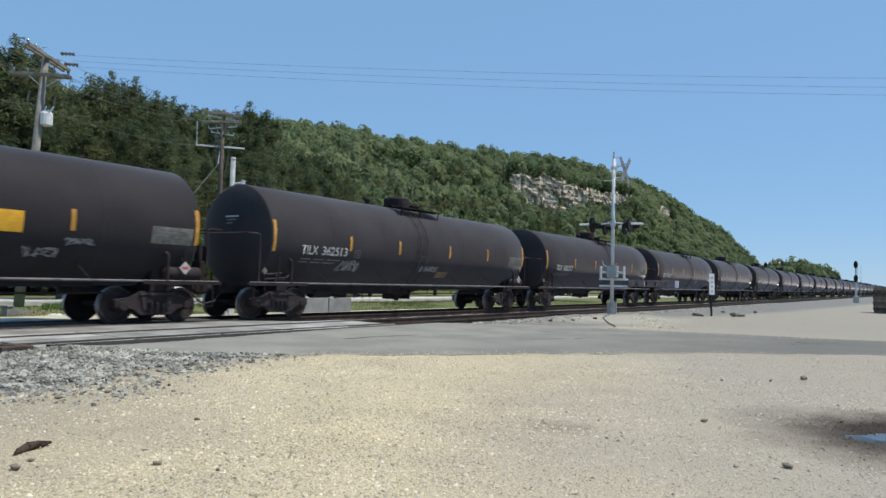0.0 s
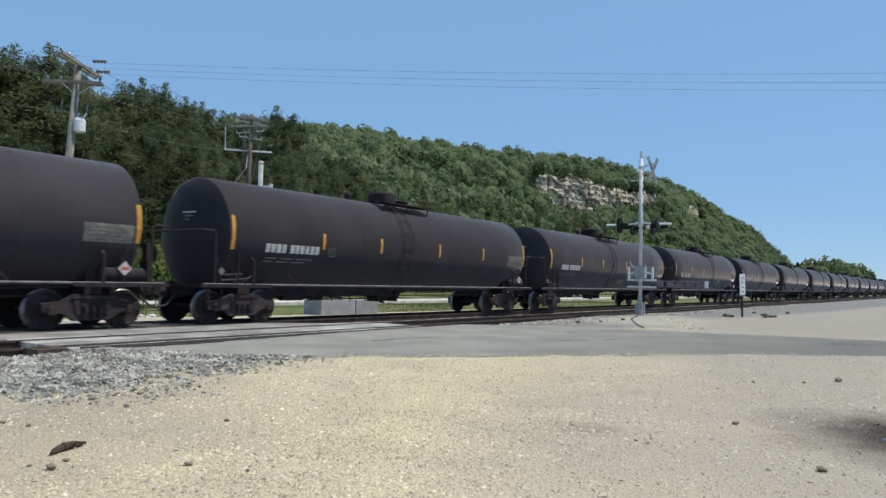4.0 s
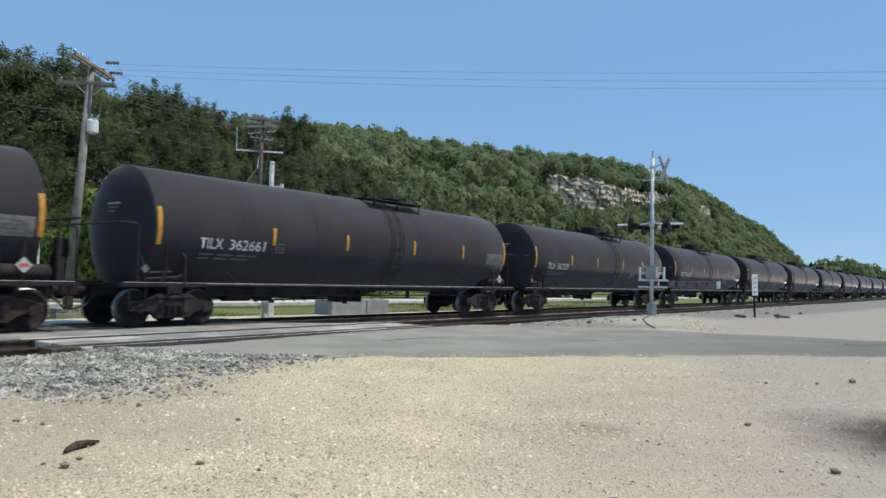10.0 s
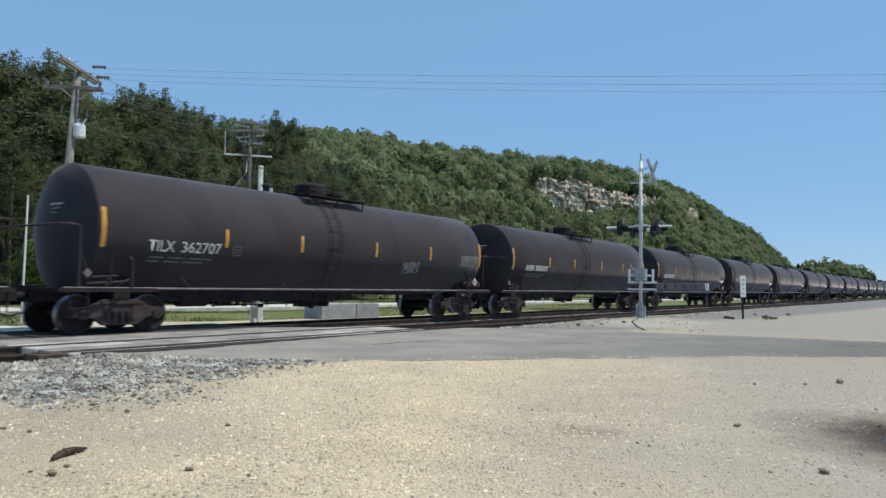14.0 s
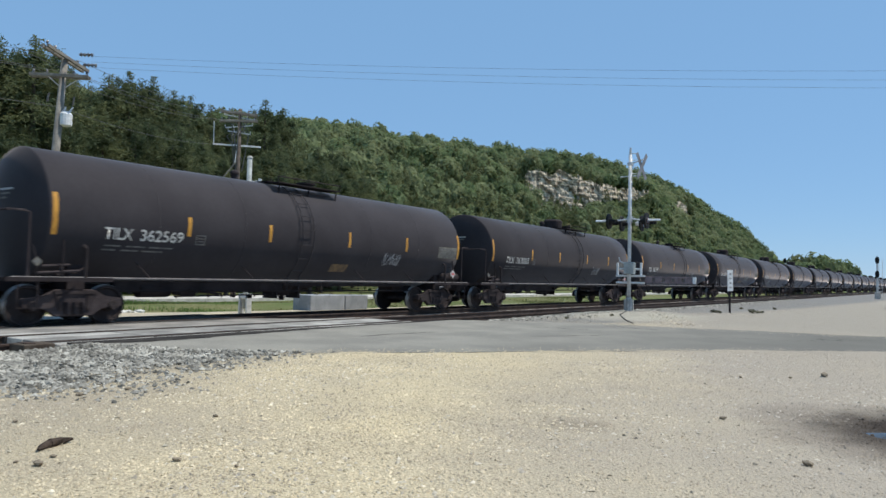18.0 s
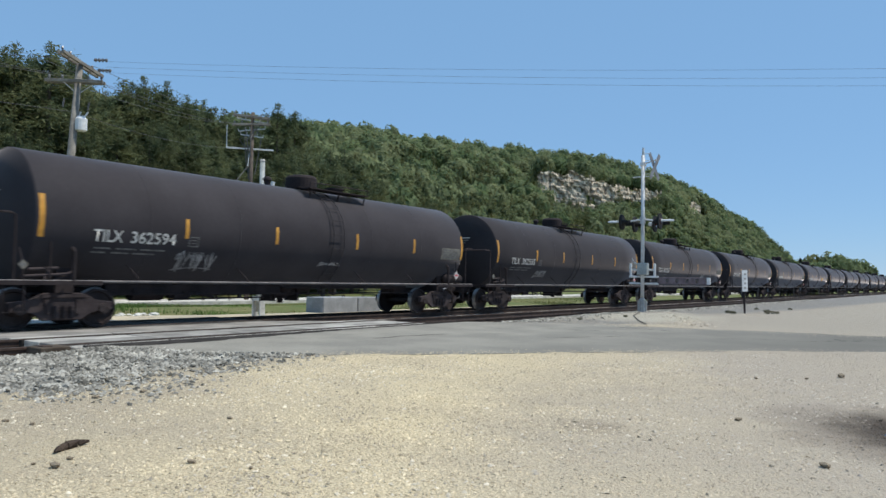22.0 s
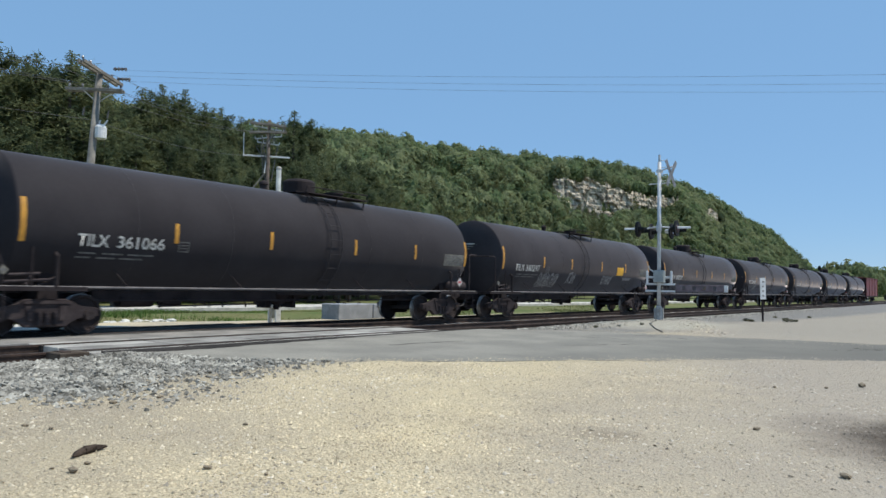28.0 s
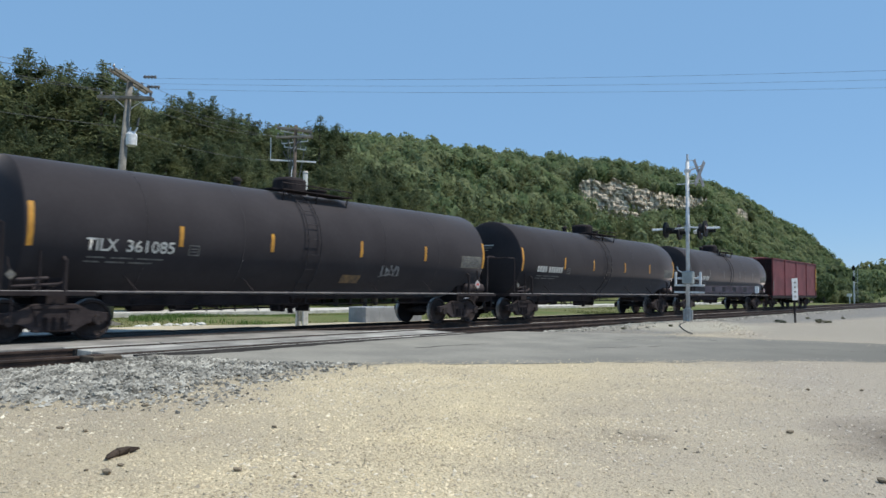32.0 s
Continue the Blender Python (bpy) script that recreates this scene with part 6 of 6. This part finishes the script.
# ---- tracks ----
def rail_profile(bm, x, y0, y1):
    pts = [(-0.076, -0.185), (0.076, -0.185), (0.07, -0.165), (0.012, -0.15), (0.01, -0.05), (0.036, -0.038), (0.036, -0.008), (0.026, 0.0), (-0.026, 0.0), (-0.036, -0.008), (-0.036, -0.038), (-0.01, -0.05), (-0.012, -0.15), (-0.07, -0.165)]
    a = [bm.verts.new((x + px, y0, pz)) for px, pz in pts]
    b = [bm.verts.new((x + px, y1, pz)) for px, pz in pts]
    n = len(pts)
    for i in range(n):
        j = (i + 1) % n
        bm.faces.new((a[i], b[i], b[j], a[j]))
    return bm


tie_mesh = mesh_of("tie", box(BM(), -1.3, 1.3, -0.11, 0.11, -0.36, -0.186, 0.012), M_TIE)
CROSSING = {TRACK_A: (-1.0, 13.45), TRACK_B: (6.1, 16.2)}
for name, c in (("railway_track_1", TRACK_A), ("railway_track_2", TRACK_B)):
    tr = thing(name, "railway track with rusty rails on dark timber ties", "railway track", kind="structure")
    for s in (-1, 1):
        x = c + s * (GAUGE / 2 + 0.036)
        part("rail", rail_profile(BM(), x, -60, 1500), M_RAIL, tr)
        part("rail_head", box(BM(), x - 0.024, x + 0.024, -60, 1500, -0.002, 0.0025), M_RAILTOP, tr, "bright worn running surface")
    y0, y1 = CROSSING[c]
    near = [y for y in np.arange(-4, 92, 0.52) if not y0 < y < y1]
    for y in near:
        o = new("tie", tie_mesh)
        o.parent = tr
        o.matrix_basis = pose(c + rng.uniform(-0.04, 0.04), y + rng.uniform(-0.02, 0.02), rng.uniform(-0.004, 0.004), 0, 0, rng.uniform(-0.8, 0.8))
    bm_v, bm_f = [], []
    for y in np.arange(92, 420, 0.52):
        k = len(bm_v)
        bm_v += [(c - 1.3, y - 0.11, -0.19), (c + 1.3, y - 0.11, -0.19), (c + 1.3, y + 0.11, -0.19), (c - 1.3, y + 0.11, -0.19)]
        bm_f.append((k, k + 1, k + 2, k + 3))
    ob = raw("far_ties", bm_v, bm_f, M_TIE)
    ob.parent = tr
    tagged(ob, kind="stuff")

# crossing panels beside and between the rails
panel_parent = thing("crossing_surface", "pale concrete crossing panels with dark rubber edges", "level crossing", kind="structure")
for c, (y0, y1) in CROSSING.items():
    n = 5
    step = (y1 - y0) / n
    for x0, x1 in ((-1.24, -0.93), (-0.575, -0.02), (0.02, 0.575), (0.93, 1.24)):
        me = mesh_of("panel", box(BM(), x0, x1, -step / 2 + 0.03, step / 2 - 0.03, -0.17, 0.0, 0.012), M_SHADED_ASPHALT if c == TRACK_A else M_CONC if x0 > 0.5 else M_PANEL)
        for i in range(n):
            o = new("panel", me)
            o.parent = panel_parent
            o.matrix_basis = pose(c, y0 + step * (i + 0.5), -0.006 + rng.uniform(-0.006, 0.004), rng.uniform(-0.1, 0.1), 0, 0)
    for x, w in ((-0.87, 0.055), (0.87, 0.055), (-0.635, 0.06), (0.635, 0.06)):
        part("flangeway_rubber", box(BM(), c + x - w, c + x + w, y0, y1, -0.16, -0.008), M_TAR, panel_parent)
hdr = thing("timber_header", "dark timber header at the end of the crossing panels", "timber")
part("beam", box(BM(), TRACK_B + 0.84, TRACK_B + 1.34, 5.55, 6.05, -0.17, 0.02, 0.015), M_TIE, hdr)
part("spike_plate", box(BM(), TRACK_B + 0.9, TRACK_B + 1.2, 5.65, 5.8, 0.02, 0.03), M_RAIL, hdr)


# ---- loose stone ----
def stones(name, xyz, sizes, material, label, category, seed, flat=0.7):
    """Many small angular stones as one object."""
    r = np.random.default_rng(seed)
    base = np.array([(1, 0, 0), (-1, 0, 0), (0, 1, 0), (0, -1, 0), (0, 0, 1)], float)
    tris = np.array([(0, 2, 4), (2, 1, 4), (1, 3, 4), (3, 0, 4)])      # the buried underside is left open
    n = len(xyz)
    v = base[None] * r.uniform(0.6, 1.3, (n, 5, 1)) + r.normal(0, 0.32, (n, 5, 3))
    v[:, :4, 2] -= 0.30
    a = r.uniform(0, 6.28, n)
    ca, sa = np.cos(a)[:, None], np.sin(a)[:, None]
    v = np.stack([v[..., 0] * ca - v[..., 1] * sa, v[..., 0] * sa + v[..., 1] * ca, v[..., 2] * flat], -1) * sizes[:, None, None] + xyz[:, None, :]
    f = (np.arange(n) * 5)[:, None, None] + tris[None]
    return tagged(raw(name, v.reshape(-1, 3), f.reshape(-1, 3), material), label, category, kind="stuff")


n = 190000
d = 0.5 + 15 * rng.uniform(0, 1, n) ** 1.15
az = np.where(np.arange(n) % 8 < 6, rng.uniform(radians(-3), radians(76), n), rng.uniform(-math.pi, math.pi, n))
sx, sy = -np.sin(az) * d, np.cos(az) * d
ok = (sy < np.interp(sx, [p[0] for p in near_edge], [p[1] for p in near_edge]) - 0.03) & (sx > -11)
sx, sy = sx[ok], sy[ok]
ok = rng.uniform(0, 1, len(sx)) < 0.72 + 0.35 * waves(sx, sy, 1.3, 51)
sx, sy = sx[ok], sy[ok]
size = rng.uniform(0.005, 0.014, len(sx)) * (1 + 0.7 * (rng.uniform(0, 1, len(sx)) > 0.95))
stones("gravel_chips", np.stack([sx, sy, lot_height(sx, sy) + size * 0.22], -1), size, M_STONE, "scattered pale limestone chips", "gravel", 11, 0.64)
n = 380
px, py = rng.uniform(-9.5, 8.0, n), rng.uniform(-8.0, 14.5, n)
ok = py < np.interp(px, [p[0] for p in near_edge], [p[1] for p in near_edge]) - 0.2
px, py = px[ok], py[ok]
size = rng.uniform(0.009, 0.020, len(px))
stones("pebbles", np.stack([px, py, lot_height(px, py) + size * 0.2], -1), size, M_PEBBLE, "small brown-grey pebbles scattered on the lot", "gravel", 17, 0.55)
n = 34000
px, py = rng.uniform(-10.0, 6.0, n), -5 + 20 * rng.uniform(0, 1, n)
patchy = waves(px, py, 0.9, 44) + 0.7 * waves(px * 0.6, py * 1.7, 1.4, 45)
ok = (py < np.interp(px, [p[0] for p in near_edge], [p[1] for p in near_edge]) - 0.15) & (rng.uniform(0, 1, n) < np.clip(0.28 + 1.5 * patchy, 0.08, 1))
px, py = px[ok], py[ok]
size = rng.uniform(0.010, 0.023, len(px))
stones("lot_stones", np.stack([px, py, lot_height(px, py) + size * 0.12], -1), size, M_COARSE, "pale flat limestone pieces lying on the lot", "gravel", 23, 0.6)
n = 40000
by, bx = rng.uniform(0, 9.4, n), rng.uniform(-12.0, -5.6, n)
edge = np.interp(bx, [p[0] for p in near_edge], [p[1] for p in near_edge])
limit = np.interp(by, [2.8, 3.8, 4.2, 4.8, 5.5, 6.9, 8.0, 9.0], [-8.8, -8.2, -8.1, -8.2, -8.4, -8.7, -8.45, -8.2]) + 0.4 * waves(bx, by, 2.2, 12)
fade = np.clip((bx - limit + 0.35) / np.interp(by, [5, 7], [1.9, 1.1]), 0, 1)
ok = (by < edge + 0.12) & (rng.uniform(0, 1, n) > fade ** 0.33)
bx, by, fade = bx[ok], by[ok], fade[ok]
size = rng.uniform(0.020, 0.050, len(bx)) * (1 - 0.35 * fade)
bz = np.maximum(lot_height(bx, by), -0.16) + size * 0.40
spill = thing("ballast_spill", "grey angular ballast stones spilled at the crossing", "ballast", kind="structure")
single = (size > 0.036) & (bx > -9.9) & (by > 3.0)
single &= np.cumsum(single) <= 300
stone_meshes = []
for i in range(9):
    r = random.Random(400 + i)
    bm = BM()
    for k in range(11):
        v = Vector((r.gauss(0, 1), r.gauss(0, 1), r.gauss(0, 1))).normalized()
        bm.verts.new((v.x * r.uniform(0.85, 1.15), v.y * r.uniform(0.7, 1.0), v.z * 0.62))
    bmesh.ops.convex_hull(bm, input=bm.verts)
    stone_meshes.append(mesh_of("ballast_stone", bm, M_BALLAST_ONE))
for i in np.flatnonzero(single):
    o = new("ballast_stone", stone_meshes[i % 9])
    o.parent = spill
    q = float(size[i]) * 1.05
    o.matrix_basis = pose(float(bx[i]), float(by[i]), float(bz[i]) + q * 0.15, (i * 13) % 30 - 15, (i * 7) % 30 - 15, (i * 57) % 360) @ Matrix.Diagonal((q, q, q, 1))
rest = np.stack([bx, by, bz], -1)[~single]
stones("ballast_stones", rest, size[~single], M_BALLAST, "grey angular ballast stones spilled at the crossing", "ballast", 12, 0.55)
# chips dragged over the road's edges
n = 15000
f = rng.integers(0, 2, n)
ex = rng.uniform(-11.6, 6.0, n)
ey = np.where(f == 0, np.interp(ex, [p[0] for p in near_edge], [p[1] for p in near_edge]) + np.abs(rng.normal(0, 0.45, n)) - 0.15,
              np.interp(ex, [p[0] for p in far_edge[::-1]], [p[1] for p in far_edge[::-1]]) - np.abs(rng.normal(0, 0.55, n)) + 0.2)
keep = rng.uniform(0, 1, n) < 0.55 + 0.6 * waves(ex, ey, 1.2, 61)
ex, ey = ex[keep], ey[keep]
size = rng.uniform(0.006, 0.014, len(ex))
stones("edge_gravel", np.stack([ex, ey, np.maximum(lot_height(ex, ey), 0.006) + size * 0.15], -1), size, M_STONE, "pale chips dragged over the edges of the road", "gravel", 29, 0.5)
# cracks in the worn asphalt
for i, (x, y, ln, turn) in enumerate(((-2.2, 19.2, 1.1, 20), (-1.9, 18.7, 0.7, 160), (-4.6, 16.9, 1.6, 35), (-7.4, 14.0, 2.2, 62), (-8.9, 16.8, 1.9, 15), (-0.6, 20.0, 1.0, 8), (0.9, 20.6, 1.3, 24), (-6.2, 18.6, 1.5, 170), (-9.9, 11.2, 2.1, 80), (-3.0, 17.6, 1.2, 48))):
    r = random.Random(70 + i)
    line = [(x + math.cos(radians(turn)) * ln * q / 7 + r.uniform(-0.07, 0.07), y + math.sin(radians(turn)) * ln * q / 7 + r.uniform(-0.07, 0.07)) for q in range(8)]
    bm = BM()
    w = 0.028
    rows = [[bm.verts.new((a + w * k, b + w * k * (1 if q % 2 else 0.4), 0.0095)) for k in (-1, 1)] for q, (a, b) in enumerate(line)]
    for u, v in zip(rows, rows[1:]):
        bm.faces.new((u[0], u[1], v[1], v[0]))
    tagged(part("road_crack", bm, M_TAR), "dark ragged crack in the asphalt", "crack", kind="structure")
n = 14000
ty = 12 + 60 * rng.uniform(0, 1, n) ** 1.6
tx = rng.choice([-15.25, -11.3], n, p=[0.35, 0.65]) + rng.normal(0, 0.42, n)
ok = (ty > np.interp(tx, [-16, -14.6, -12, -9.9], [13.6, 15.2, 17.9, 20.5]))
tx, ty = tx[ok], ty[ok]
size = rng.uniform(0.025, 0.055, len(tx))
stones("track_ballast", np.stack([tx, ty, np.where(tx > -12.2, np.maximum(lot_height(tx, ty), -0.22), -0.20) + size * 0.35], -1), size, M_BALLAST, "grey ballast stones along the tracks", "ballast", 13, 0.55)

n = 26000
wx, wy = rng.uniform(-11.6, -3.5, n), 20.2 + 42 * rng.uniform(0, 1, n) ** 1.5
ok = (wy > np.interp(wx, [-11.2, -8.7, -5.75, -1.7], [18.4, 20.4, 20.7, 21.7])) & (rng.uniform(0, 1, n) < np.clip(0.95 - (wx + 10.6) / 5.5 + 0.35 * waves(wx, wy, 0.9, 21), 0.03, 1))
wx, wy = wx[ok], wy[ok]
size = rng.uniform(0.010, 0.026, len(wx))
stones("berm_stones", np.stack([wx, wy, lot_height(wx, wy) + size * 0.3], -1), size, M_STONE, "grey stones strewn over the gravel berm", "ballast", 15, 0.55)
n = 260
f = rng.uniform(0, 1, n)
cx = np.where(np.arange(n) % 3 == 0, rng.uniform(-11.6, -9.6, n), -9.6 + 3.5 * f) + rng.normal(0, 0.22, n)
cy = np.where(np.arange(n) % 3 == 0, rng.uniform(20.6, 26.5, n), 27.6 - 6.2 * f) + rng.normal(0, 0.28, n)
size = rng.uniform(0.025, 0.07, n)
stones("dirt_clods", np.stack([cx, cy, lot_height(cx, cy) + size * 0.25], -1), size, M_STONE, "loose clods and stones heaped on the berm", "ballast", 19, 0.6)
for i, (x, y, r) in enumerate(((-7.75, 30.9, 0.22), (-8.0, 31.3, 0.26), (-7.6, 30.6, 0.17), (-6.65, 32.2, 0.36), (-6.4, 32.5, 0.24), (-7.3, 40.5, 0.2), (-8.6, 39.0, 0.2), (-10.2, 21.6, 0.15), (-9.6, 24.0, 0.16))):
    v = crown(300 + i, 240, 0.11, 8, 0.6) * r * 0.75
    ob = raw("weed", v, tri_faces(v), M_DRYLEAF)
    ob.matrix_basis = pose(x, y, lot_z(x, y) + r * 0.18)
    tagged(ob, "low dry grey-green weed clump on the gravel", "weed", group="weeds on the berm")


# ---- what moves ----
def motions():
    """The train rolls past from the distance towards and past the camera; its wheels turn with it."""
    run = [(0, -0.04), (2, 37.47), (4, 74.80), (6, 111.96), (8, 148.97), (10, 185.86), (12, 222.64), (14, 259.33), (16, 295.95), (18, 332.51),
           (20, 369.03), (22, 405.51), (24, 441.97), (26, 478.42), (28, 514.87), (30, 551.32), (32, 587.78)]
    for k, car in CARS.items():
        walk(car, [(t, pose(TRACK_A, 22.06 + L * k - s, 0)) for t, s in run])
    walk(RED, [(t, pose(TRACK_A, 22.06 + L * 34 + 16.95 - s, 0)) for t, s in run])
    # every wheelset turns alike; two places in a truck
    ts = [i / FPS for i in range(32 * FPS + 1)]
    turned = np.interp(ts, [t for t, s in run], [s for t, s in run]) / 0.445
    keyed = {}
    for car in (*CARS.values(), RED):
        for ws in [o for o in car.children_recursive if o.name.split(".")[0] == "wheelset"]:
            y = round(ws.matrix_basis.translation.y, 2)
            if y not in keyed:
                walk(ws, [(t, pose(0, y, 0.445, math.degrees(a))) for t, a in zip(ts, turned)])
                keyed[y] = ws
            else:
                ws.rotation_mode = "QUATERNION"
                src = keyed[y].animation_data
                ws.animation_data_create()
                ws.animation_data.action = src.action
                ws.animation_data.action_slot = src.action_slot


motions()
